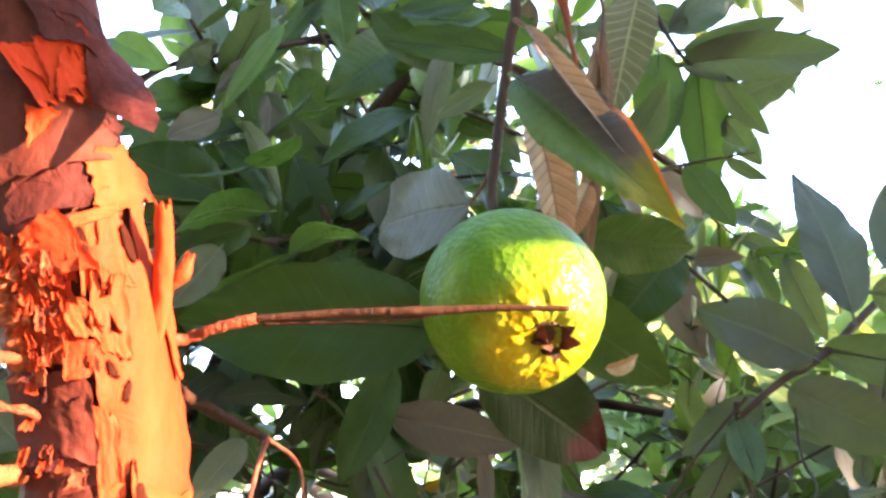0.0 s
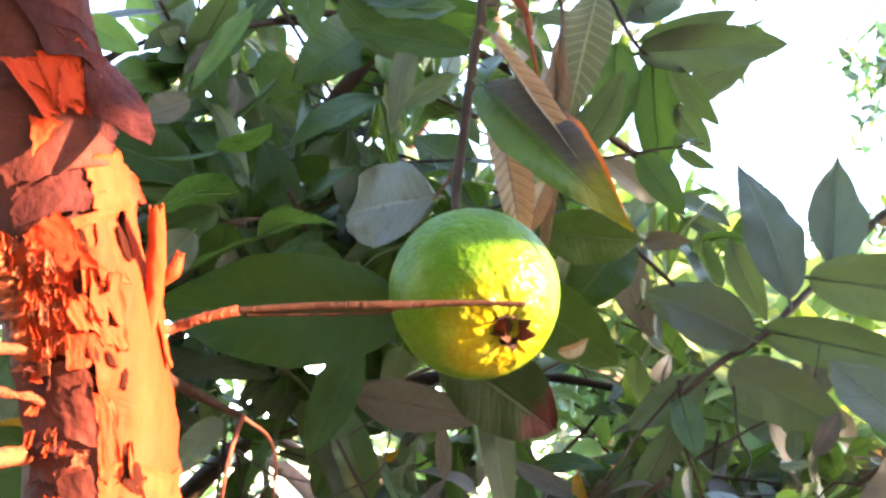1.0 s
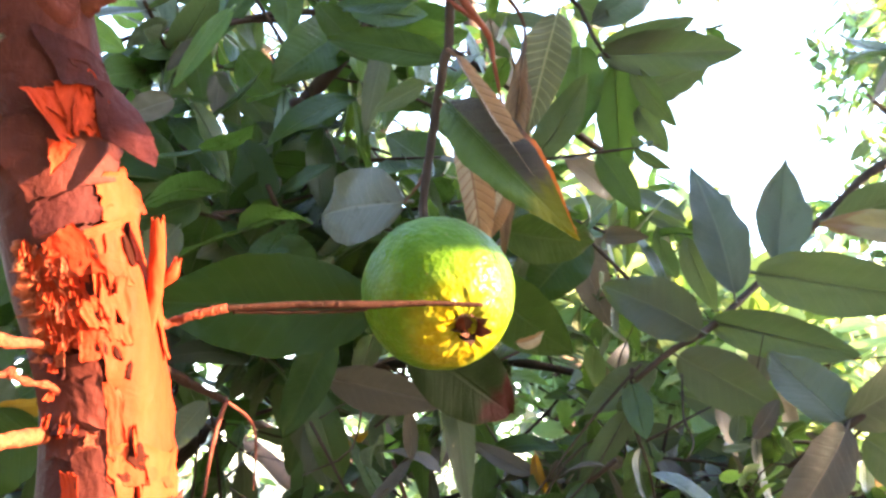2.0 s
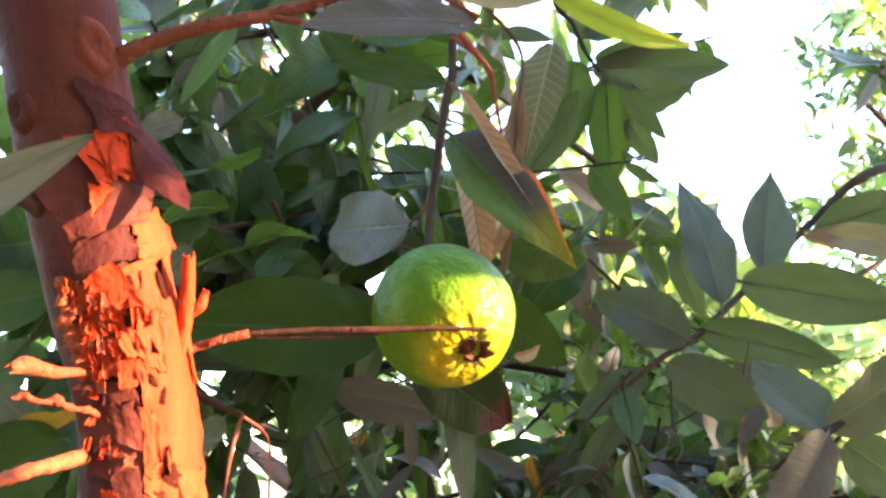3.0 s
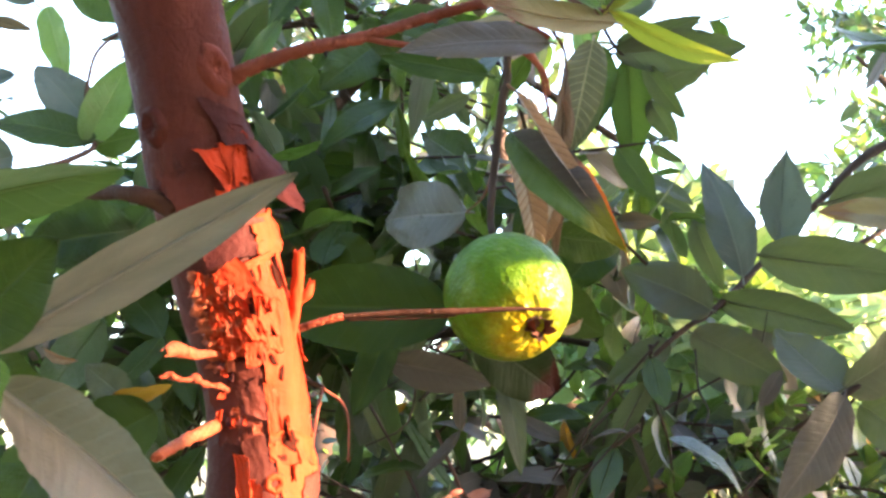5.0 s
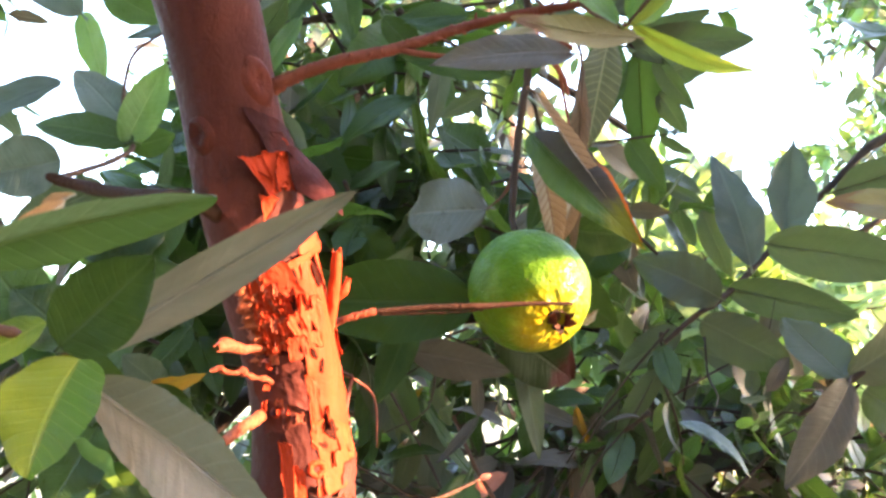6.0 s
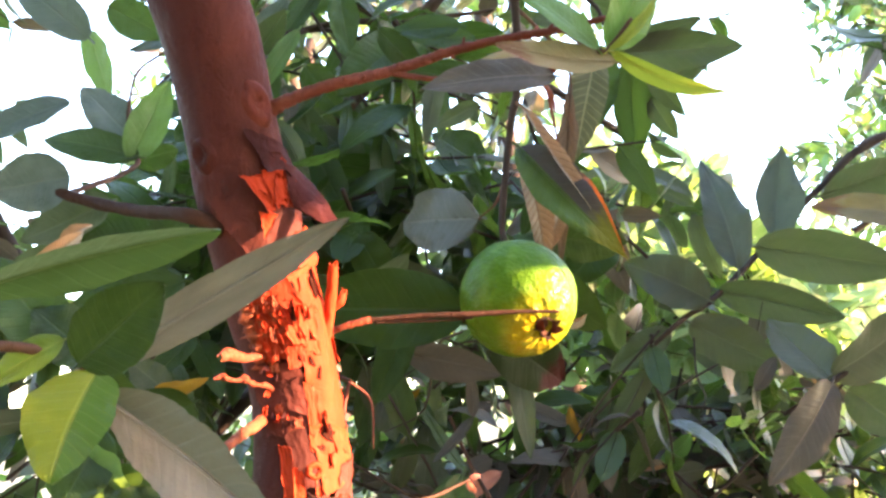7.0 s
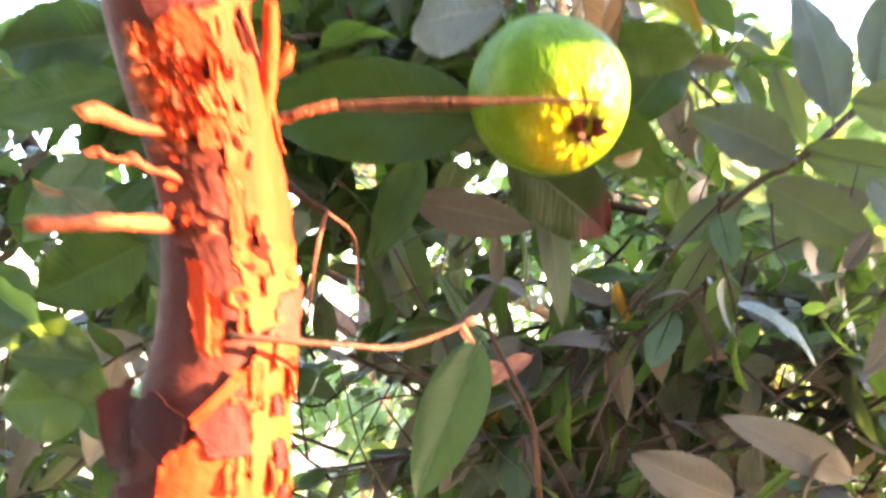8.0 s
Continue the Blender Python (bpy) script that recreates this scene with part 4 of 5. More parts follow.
leaf(rlow, "under", (0.352, 0.570, 1.663), (0.464, 0.600, 1.729), 0.055, 10, 10, 0.03)
leaf(rlow, "under", (0.383, 0.600, 1.651), (0.431, 0.580, 1.609), 0.044, 10, 10, 0.02)
leaf(rlow, "mauve", (0.293, 0.600, 1.496), (0.198, 0.600, 1.537), 0.032, 20, 18, 0.06)
leaf(rlow, "mauve", (0.206, 0.600, 1.479), (0.133, 0.600, 1.509), 0.037, 8, 10, 0.04)
leaf(low, "under", (0.232, 0.850, 1.663), (0.251, 0.860, 1.483), 0.065, 10, 8, 0.02)
leaf(low, "mauve", (0.305, 0.880, 1.602), (0.329, 0.880, 1.530), 0.054, 5, 12, 0.03)
leaf(low, "mauve", (0.146, 0.800, 1.546), (0.169, 0.800, 1.456), 0.046, 15, 10, 0.03)
leaf(low, "deep", (0.015, 0.520, 1.586), (-0.021, 0.500, 1.494), 0.040, 10, 10, 0.03)
leaf(low, "under", (0.346, 0.900, 1.664), (0.263, 0.900, 1.653), 0.034, 10, 12, 0.03)
leaf(low, "under", (0.433, 0.900, 1.673), (0.347, 0.900, 1.710), 0.040, 10, 12, 0.03)
leaf(low, "under", (0.423, 0.900, 1.627), (0.351, 0.900, 1.665), 0.033, 10, 12, 0.03)
leaf(fore, "grey", (-0.150, 0.105, 1.649), (-0.071, 0.097, 1.697), 0.016, 10, 10, -0.05)
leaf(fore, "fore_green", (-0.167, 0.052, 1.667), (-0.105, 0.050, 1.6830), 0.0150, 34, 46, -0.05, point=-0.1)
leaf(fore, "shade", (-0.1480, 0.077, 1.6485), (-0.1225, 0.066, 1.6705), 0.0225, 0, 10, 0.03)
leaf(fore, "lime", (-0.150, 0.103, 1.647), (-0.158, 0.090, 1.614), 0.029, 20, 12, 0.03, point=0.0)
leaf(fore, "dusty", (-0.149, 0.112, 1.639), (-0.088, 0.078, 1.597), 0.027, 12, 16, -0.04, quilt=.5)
leaf(fore, "yellow", (-0.163, 0.110, 1.658), (-0.187, 0.110, 1.643), 0.013, 30, 14, 0.03)
leaf(fore, "deep", (-0.165, 0.120, 1.654), (-0.193, 0.120, 1.687), 0.022, 20, 10, 0.03)
leaf(left, "green", (-0.219, 0.400, 1.802), (-0.196, 0.400, 1.858), 0.026, 10, 12, 0.03)
leaf(left, "deep", (-0.214, 0.400, 1.804), (-0.283, 0.420, 1.821), 0.025, 20, 12, 0.03)
leaf(left, "deep", (-0.221, 0.420, 1.807), (-0.192, 0.420, 1.816), 0.021, 20, 12, 0.03)
leaf(left, "blue", (-0.238, 0.340, 1.774), (-0.283, 0.340, 1.764), 0.036, 0, 10, 0.02)
leaf(left, "blue", (-0.223, 0.420, 1.821), (-0.260, 0.420, 1.859), 0.031, 20, 10, 0.02)
leaf(left, "green", (-0.257, 0.420, 1.901), (-0.240, 0.420, 1.851), 0.022, 20, 10, 0.02)
leaf(left, "under", (-0.219, 0.360, 1.764), (-0.271, 0.360, 1.738), 0.029, 20, 10, 0.02)
leaf(left, "blue", (-0.220, 0.300, 1.844), (-0.264, 0.300, 1.878), 0.025, 10, 10, 0.03)
leaf(left, "deep", (-0.268, 0.500, 1.958), (-0.222, 0.500, 1.933), 0.032, 10, 10, 0.03)
leaf(left, "blue", (-0.238, 0.330, 1.817), (-0.290, 0.330, 1.791), 0.022, 30, 10, 0.03)
leaf(left, "amber", (-0.218, 0.500, 1.654), (-0.178, 0.500, 1.662), 0.017, 45, 20, 0.06)
leaf(left, "under", (-0.207, 0.500, 1.650), (-0.238, 0.500, 1.675), 0.026, 10, 10, 0.03)
leaf(left, "deep", (-0.232, 0.450, 1.599), (-0.187, 0.450, 1.552), 0.037, 10, 10, 0.02)
leaf(left, "deep", (-0.239, 0.450, 1.624), (-0.266, 0.450, 1.571), 0.043, 10, 10, 0.02)
leaf(left, "green", (-0.235, 0.500, 1.752), (-0.287, 0.500, 1.772), 0.046, 10, 10, 0.02)
leaf(mid, "green", (-0.150, 0.750, 2.072), (-0.193, 0.720, 1.965), 0.024, 10, 14, 0.04)
leaf(mid, "deep", (-0.110, 0.800, 2.141), (-0.171, 0.780, 2.030), 0.031, 15, 12, 0.03)
leaf(mid, "deep", (-0.089, 0.700, 2.079), (-0.077, 0.700, 2.007), 0.033, 5, 12, 0.03)
leaf(mid, "deep", (-0.018, 0.700, 2.025), (-0.091, 0.680, 1.953), 0.054, 5, 10, 0.03)
leaf(mid, "under", (0.009, 0.600, 1.961), (-0.006, 0.600, 1.877), 0.020, 10, 18, 0.03)
leaf(mid, "grey", (-0.155, 0.600, 1.899), (-0.192, 0.600, 1.882), 0.024, 5, 12, 0.04)
leaf(mid, "grey", (-0.137, 0.700, 1.971), (-0.139, 0.700, 1.926), 0.020, 10, 14, 0.03)
leaf(mid, "under", (-0.128, 0.750, 1.978), (-0.089, 0.750, 1.932), 0.027, 10, 12, 0.03)
leaf(mid, "green", (-0.255, 0.800, 2.059), (-0.254, 0.800, 2.130), 0.042, 10, 12, 0.03)
leaf(mid, "blue", (-0.216, 0.800, 2.059), (-0.248, 0.800, 2.148), 0.041, 10, 12, 0.03)
leaf(mid, "blue", (-0.195, 0.780, 2.043), (-0.148, 0.780, 2.108), 0.029, 15, 12, 0.03)
leaf(mid, "green", (-0.238, 0.600, 1.961), (-0.195, 0.600, 1.938), 0.026, 10, 12, 0.03)
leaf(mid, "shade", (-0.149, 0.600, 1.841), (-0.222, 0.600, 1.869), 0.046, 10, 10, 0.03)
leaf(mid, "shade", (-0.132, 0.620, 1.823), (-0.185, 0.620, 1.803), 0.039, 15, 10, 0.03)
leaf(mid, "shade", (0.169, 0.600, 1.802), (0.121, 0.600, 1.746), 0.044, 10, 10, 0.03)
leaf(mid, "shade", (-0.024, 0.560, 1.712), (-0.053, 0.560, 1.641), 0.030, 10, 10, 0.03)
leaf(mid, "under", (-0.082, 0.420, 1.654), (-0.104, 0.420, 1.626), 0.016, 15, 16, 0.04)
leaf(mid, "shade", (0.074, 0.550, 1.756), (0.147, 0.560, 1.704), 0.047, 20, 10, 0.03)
leaf(mid, "deep", (-0.132, 0.800, 2.103), (-0.070, 0.800, 2.163), 0.043, 20, 10, 0.03)
leaf(mid, "under", (-0.066, 0.750, 1.898), (-0.116, 0.750, 1.944), 0.046, 20, 10, 0.03)
leaf(mid, "deep", (-0.028, 0.800, 1.946), (-0.085, 0.800, 1.891), 0.055, 20, 10, 0.03)
leaf(mid, "deep", (0.070, 0.750, 1.901), (0.014, 0.750, 1.938), 0.053, 20, 10, 0.03)
leaf(mid, "shade", (-0.066, 0.620, 1.797), (-0.034, 0.620, 1.744), 0.039, 20, 10, 0.03)
leaf(mid, "under", (-0.190, 0.700, 2.018), (-0.224, 0.700, 1.990), 0.022, 15, 12, 0.03)
leaf(mid, "green", (-0.130, 0.680, 2.023), (-0.174, 0.680, 1.944), 0.021, 10, 14, 0.04)
leaf(mid, "deep", (-0.224, 0.620, 1.904), (-0.175, 0.620, 1.871), 0.027, 10, 10, 0.03)
leaf(mid, "grey", (-0.162, 0.700, 2.002), (-0.186, 0.700, 1.969), 0.015, 10, 14, 0.03)
leaf(mid, "deep", (-0.125, 0.720, 2.000), (-0.083, 0.720, 1.946), 0.038, 15, 10, 0.03)
leaf(mid, "under", (-0.145, 0.700, 1.970), (-0.118, 0.700, 1.920), 0.024, 20, 12, 0.03)
leaf(mid, "deep", (-0.033, 0.700, 1.945), (-0.075, 0.700, 1.918), 0.034, 10, 10, 0.03)
leaf(mid, "deep", (-0.101, 0.720, 1.909), (-0.136, 0.720, 1.934), 0.028, 10, 10, 0.03)
leaf(mid, "shade", (0.049, 0.520, 1.907), (-0.036, 0.540, 1.928), 0.028, 10, 12, 0.03)
leaf(mid, "deep", (0.029, 0.600, 1.996), (-0.036, 0.620, 1.998), 0.027, 20, 12, 0.03)
leaf(mid, "deep", (-0.049, 0.620, 2.000), (0.000, 0.640, 1.958), 0.027, 15, 12, 0.03)
leaf(mid, "under", (0.038, 0.550, 1.901), (0.000, 0.570, 1.885), 0.018, 15, 12, 0.03)
leaf(low_twig, "pink", (-0.0085, 0.2995, 1.5975), (-0.0035, 0.2980, 1.5910), 0.0040, 20, 30, 0.10, quilt=.6)
leaf(low_twig, "pink", (-0.0075, 0.3000, 1.5980), (-0.0010, 0.3000, 1.6005), 0.0032, -20, 30, 0.10, quilt=.6)
leaf(low, "pink", (0.080, 0.740, 1.573), (0.044, 0.740, 1.545), 0.017, 35, 36, 0.13, quilt=.6)
leaf(low, "pink", (0.054, 0.740, 1.565), (0.020, 0.740, 1.547), 0.015, 35, 36, 0.13, quilt=.6)
leaf(low, "dry", (0.160, 0.740, 1.594), (0.146, 0.740, 1.548), 0.011, 35, 36, 0.13, quilt=.6)
leaf(low, "dry", (0.254, 0.740, 1.578), (0.222, 0.740, 1.572), 0.012, 35, 36, 0.13, quilt=.6)
leaf(low, "amber", (0.034, 0.740, 1.512), (0.060, 0.740, 1.535), 0.013, 35, 36, 0.13, quilt=.6)
leaf(low, "amber", (0.155, 0.740, 1.638), (0.169, 0.740, 1.595), 0.013, 35, 36, 0.13, quilt=.6)
leaf(low, "amber", (-0.021, 0.900, 1.654), (0.010, 0.900, 1.664), 0.015, 35, 36, 0.13, quilt=.6)
leaf(left, "dry", (-0.299, 0.600, 1.695), (-0.272, 0.600, 1.686), 0.011, 40, 35, 0.12)
leaf(fore, "dry", (-0.159, 0.060, 1.672), (-0.147, 0.070, 1.686), 0.006, 20, 40, 0.1, quilt=.6)
leaf(fore, "dry", (-0.154, 0.075, 1.682), (-0.146, 0.075, 1.689), 0.005, -30, 50, 0.12, quilt=.6)
leaf(hang, "dry", (0.096, 0.500, 1.702), (0.114, 0.500, 1.710), 0.012, 40, 35, 0.12, quilt=.6)
leaf(left, "deep", (-0.202, 0.500, 1.786), (-0.249, 0.500, 1.725), 0.037, 10, 10, 0.02)
leaf(left, "deep", (-0.212, 0.500, 1.771), (-0.284, 0.500, 1.756), 0.050, 8, 10, 0.03)
leaf(left, "deep", (-0.192, 0.460, 1.729), (-0.272, 0.460, 1.706), 0.039, 15, 10, 0.03)
leaf(left, "shade", (-0.189, 0.500, 1.643), (-0.252, 0.500, 1.608), 0.051, 8, 10, 0.03)
leaf(left, "deep", (-0.202, 0.460, 1.555), (-0.250, 0.460, 1.550), 0.044, 8, 10, 0.03)
leaf(left, "deep", (-0.191, 0.440, 1.575), (-0.238, 0.440, 1.578), 0.023, 20, 10, 0.03)
leaf(left, "green", (-0.256, 0.450, 1.615), (-0.218, 0.450, 1.574), 0.041, 25, 10, 0.03)
leaf(fore, "shade", (-0.159, 0.130, 1.650), (-0.141, 0.130, 1.631), 0.016, 8, 10, 0.03)
leaf(fore, "deep", (-0.154, 0.115, 1.652), (-0.175, 0.115, 1.669), 0.021, 30, 10, 0.03)

# ---- foliage behind: twigs with opposite leaves ----
VARIANTS = [blade(1.0, w, f, s, 0.12, i * 2.7, 8, 2, True) for i, (w, f, s) in enumerate(((0.42, 10, 0.03), (0.36, 20, 0.07), (0.44, 8, -0.05), (0.34, 30, 0.10), (0.42, 14, -0.10), (0.38, 6, 0.03), (0.30, 26, -0.08), (0.40, 12, 0.12)))]
LOOKS = ("deep", "deep", "deep", "under", "deep", "green", "under", "deep", "mauve", "deep")
SHARED = {}


def shared_leaf(i, look_of):
    if (i, look_of) not in SHARED:
        me = VARIANTS[i].copy()
        me.materials.append(LEAF_MAT[look_of])
        SHARED[i, look_of] = me
    return SHARED[i, look_of]


class Crown:
    """Collects many leaves and twigs into joined meshes."""

    def __init__(self):
        self.v, self.f, self.uv, self.m, self.n = [], [], [], [], 0
        self.twigs = bmesh.new()

    def add(self, variant, m, size, mat):
        me = VARIANTS[variant]
        co = np.empty(len(me.vertices) * 3)
        me.vertices.foreach_get("co", co)
        co = co.reshape(-1, 3) * size
        r = np.array(m.to_3x3())
        self.v.append(co @ r.T + np.array(m.translation))
        idx = np.empty(len(me.loops), dtype=np.int32)
        me.loops.foreach_get("vertex_index", idx)
        uv = np.empty(len(me.loops) * 2)
        me.uv_layers[0].data.foreach_get("uv", uv)
        self.f.append(idx.reshape(-1, 4) + self.n)
        self.uv.append(uv)
        self.m.append(np.full(len(me.polygons), mat))
        self.n += len(me.vertices)

    def finish(self, parent, name, label):
        if self.v:
            me = bpy.data.meshes.new(name)
            me.from_pydata(np.concatenate(self.v).tolist(), [], np.concatenate(self.f).tolist())
            layer = me.uv_layers.new(name="UVMap")
            layer.data.foreach_set("uv", np.concatenate(self.uv))
            for mat in FAR_MAT:
                me.materials.append(mat)
            me.polygons.foreach_set("material_index", np.concatenate(self.m).astype(np.int32))
            smooth(me)
            ob = part(name, me, FAR_MAT[0], parent, label)
            tagged(ob, kind="stuff")
        if self.twigs.verts:
            tagged(part("fine_branching", self.twigs, LIMB, parent), kind="stuff")


def spray(crown, rng, at, way, length, leaf_size, parent=None, mats=(0, 0, 1, 1, 2), droop=0.5, budget=None, clear=None):
    """A twig with pairs of leaves. budget: a list with the number of leaves that may still be parts of their own."""
    way = way.normalized()
    pts = [at]
    for k in range(3):
        way = (way + Vector((rng.uniform(-.25, .25), rng.uniform(-.25, .25), -0.12 * droop + rng.uniform(-.2, .15)))).normalized()
        pts.append(pts[-1] + way * length / 3)
    line = spline(pts, 4)
    if not (clear and any(clear(p) for p in line)):
        tube(crown.twigs, pts, [0.0024, 0.0018, 0.0009], 5, 3)
    n = rng.randint(4, 6)
    spin = rng.uniform(0, 6.28)
    for k in range(n):
        c = line[int((k + 0.6) / n * (len(line) - 1))]
        d = (line[-1] - line[0]).normalized()
        side = d.orthogonal().normalized()
        side = Matrix.Rotation(spin + k * 1.57, 3, d) @ side
        for sgn in (1, -1):
            size = leaf_size * rng.uniform(0.65, 1.15) * (0.75 if k == n - 1 else 1.0)
            w = (side * sgn * 0.9 + d * rng.uniform(0.3, 0.8) + Vector((0, 0, -droop * rng.uniform(0.2, 1.0)))).normalized()
            up = Vector((rng.uniform(-.7, .7), rng.uniform(-.7, .7) - 0.25, rng.uniform(0.2, 1.0)))
            if clear and (clear(c + w * size) or clear(c + w * size * 0.5) or clear(c)):
                continue
            m = leaf_pose(c, c + w, rng.uniform(-30, 30), up)
            var = rng.randrange(len(VARIANTS))
            if budget and budget[0] > 0 and parent is not None:
                budget[0] -= 1
                ob = part("leaf", shared_leaf(var, rng.choice(LOOKS)), None, parent)
                ob.matrix_basis = m @ Matrix.Scale(size, 4)
            else:
                crown.add(var, m, size, rng.choice(mats))


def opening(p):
    """Under 1 inside one of the two sky gaps, each a shaft that widens with distance, fitted to the camera's view."""
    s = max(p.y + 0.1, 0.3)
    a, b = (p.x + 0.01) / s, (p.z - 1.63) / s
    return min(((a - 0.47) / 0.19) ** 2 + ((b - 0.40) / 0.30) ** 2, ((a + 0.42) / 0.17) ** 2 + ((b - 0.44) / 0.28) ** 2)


# across, up and radius of chinks, placed from the camera's view
VIEW_CHINKS = ((-0.054, -0.13, 0.034), (0.072, 0.123, 0.026), (-0.083, 0.124, 0.022), (-0.096, -0.011, 0.026), (-0.011, -0.009, 0.018), (-0.23, 0.141, 0.020), (-0.064, 0.13, 0.020), (0.019, 0.143, 0.018),
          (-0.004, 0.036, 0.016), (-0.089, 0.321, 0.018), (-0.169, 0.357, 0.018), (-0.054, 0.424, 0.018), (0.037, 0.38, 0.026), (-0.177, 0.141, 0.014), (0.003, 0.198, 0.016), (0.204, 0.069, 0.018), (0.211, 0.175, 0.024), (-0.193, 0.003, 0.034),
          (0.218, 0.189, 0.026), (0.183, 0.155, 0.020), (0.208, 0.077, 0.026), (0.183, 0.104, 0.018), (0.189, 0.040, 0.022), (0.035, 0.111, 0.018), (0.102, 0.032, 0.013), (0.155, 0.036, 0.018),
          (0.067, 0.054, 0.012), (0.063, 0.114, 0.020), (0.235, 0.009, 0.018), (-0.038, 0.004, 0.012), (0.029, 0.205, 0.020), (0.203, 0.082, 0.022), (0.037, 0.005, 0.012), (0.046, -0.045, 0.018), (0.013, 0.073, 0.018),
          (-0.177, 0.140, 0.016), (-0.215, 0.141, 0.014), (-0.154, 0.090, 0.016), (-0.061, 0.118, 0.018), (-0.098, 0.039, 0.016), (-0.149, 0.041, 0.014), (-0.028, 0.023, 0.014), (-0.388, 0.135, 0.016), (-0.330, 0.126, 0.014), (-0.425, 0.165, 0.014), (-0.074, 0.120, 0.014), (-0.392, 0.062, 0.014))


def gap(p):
    """True in the small chinks between the leaves that show the bright distance, placed to fit the camera's view."""
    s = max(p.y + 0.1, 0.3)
    for a, b, r in VIEW_CHINKS:
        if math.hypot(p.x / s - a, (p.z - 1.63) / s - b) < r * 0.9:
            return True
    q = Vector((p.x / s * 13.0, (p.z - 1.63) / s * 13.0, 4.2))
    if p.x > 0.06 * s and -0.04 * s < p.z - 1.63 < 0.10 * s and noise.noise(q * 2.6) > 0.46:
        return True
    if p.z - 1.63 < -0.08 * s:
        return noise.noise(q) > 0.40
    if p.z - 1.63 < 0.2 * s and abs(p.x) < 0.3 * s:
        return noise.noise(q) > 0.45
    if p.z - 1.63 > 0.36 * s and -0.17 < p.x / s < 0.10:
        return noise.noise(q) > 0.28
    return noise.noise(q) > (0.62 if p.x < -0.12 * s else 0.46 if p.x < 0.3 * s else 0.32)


rng = random.Random(11)
back = thing("guava_tree", "leafy guava tree with dark limbs behind the fruit", "tree", (-0.55, 1.75, 0))
branch(back, "trunk", [(-0.55, 1.75, -0.05), (-0.5, 1.7, 0.8), (-0.42, 1.5, 1.5), (-0.30, 1.2, 1.8), (-0.106, 0.85, 1.968), (-0.072, 0.84, 2.007), (-0.026, 0.82, 2.061), (0.024, 0.80, 2.121), (0.065, 0.80, 2.175), (0.2, 0.8, 2.4)],
       [0.04, 0.03, 0.02, 0.011, 0.0085, 0.008, 0.0075, 0.007, 0.006, 0.004], LIMB, 12, 0.25, 20.0)
branch(back, "branch", [(-0.097, 0.80, 2.140), (-0.067, 0.80, 2.107), (-0.027, 0.80, 2.091), (0.024, 0.80, 2.098), (0.10, 0.82, 2.12)], [0.002, 0.003, 0.0035, 0.003, 0.002], LIMB, 8)
branch(back, "branch", [(-0.30, 0.70, 1.93), (-0.267, 0.70, 1.965), (-0.229, 0.72, 2.009), (-0.177, 0.75, 2.038), (-0.105, 0.80, 2.078), (-0.02, 0.82, 2.06)], [0.0016, 0.002, 0.0025, 0.003, 0.003, 0.003], LIMB, 8)
branch(back, "branch", [(-0.42, 1.5, 1.5), (-0.2, 1.35, 1.7), (0.1, 1.2, 1.78), (0.35, 1.15, 1.75)], [0.02, 0.014, 0.009, 0.004], LIMB, 9)
branch(back, "branch", [(-0.42, 1.5, 1.5), (-0.6, 1.2, 1.9), (-0.7, 1.0, 2.2)], [0.018, 0.012, 0.006], LIMB, 9)


def fill(parent, rng, count, y0, y1, spread, low, high, size, budget, mats, label):
    crown = Crown()
    made = 0
    while made < count:
        y = y0 + (y1 - y0) * rng.random() ** 0.8
        s = y + 0.1
        p = Vector((rng.uniform(-spread, spread) * s, y, 1.63 + rng.uniform(low, high) * s))
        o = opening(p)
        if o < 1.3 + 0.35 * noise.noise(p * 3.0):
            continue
        if p.z < 0.15 or (p.x > 0.30 * s and rng.random() < 0.5):
            continue
        if noise.noise(p * 2.6 + Vector((7, 0, 0))) < -0.45:
            continue
        way = Vector((rng.uniform(-1, 1), rng.uniform(-0.8, 0.5), rng.uniform(-0.7, 0.6)))
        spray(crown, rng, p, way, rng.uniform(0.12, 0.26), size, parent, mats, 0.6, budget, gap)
        made += 1
    crown.finish(parent, "foliage", label)


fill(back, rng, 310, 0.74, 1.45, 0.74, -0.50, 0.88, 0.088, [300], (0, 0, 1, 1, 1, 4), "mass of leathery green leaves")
# a thicket of shaded twigs close behind the trunk and the fruit
crown = Crown()
for k in range(150):
    s = rng.uniform(0.62, 1.1)
    p = Vector((rng.gauss(-0.13, 0.20) * (s + 0.1), s, 1.63 + rng.gauss(0.22, 0.16) * (s + 0.1)))
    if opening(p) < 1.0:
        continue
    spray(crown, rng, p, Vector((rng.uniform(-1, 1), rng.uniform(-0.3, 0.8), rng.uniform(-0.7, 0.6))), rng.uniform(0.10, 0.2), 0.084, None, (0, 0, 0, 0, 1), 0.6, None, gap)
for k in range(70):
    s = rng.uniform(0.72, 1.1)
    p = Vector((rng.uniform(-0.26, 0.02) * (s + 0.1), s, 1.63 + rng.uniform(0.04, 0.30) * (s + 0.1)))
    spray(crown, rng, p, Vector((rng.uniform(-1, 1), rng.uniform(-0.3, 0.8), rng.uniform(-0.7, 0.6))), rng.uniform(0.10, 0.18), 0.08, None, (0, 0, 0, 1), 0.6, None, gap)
crown.finish(back, "foliage", "thicket of dark shaded leaves")
crown = Crown()
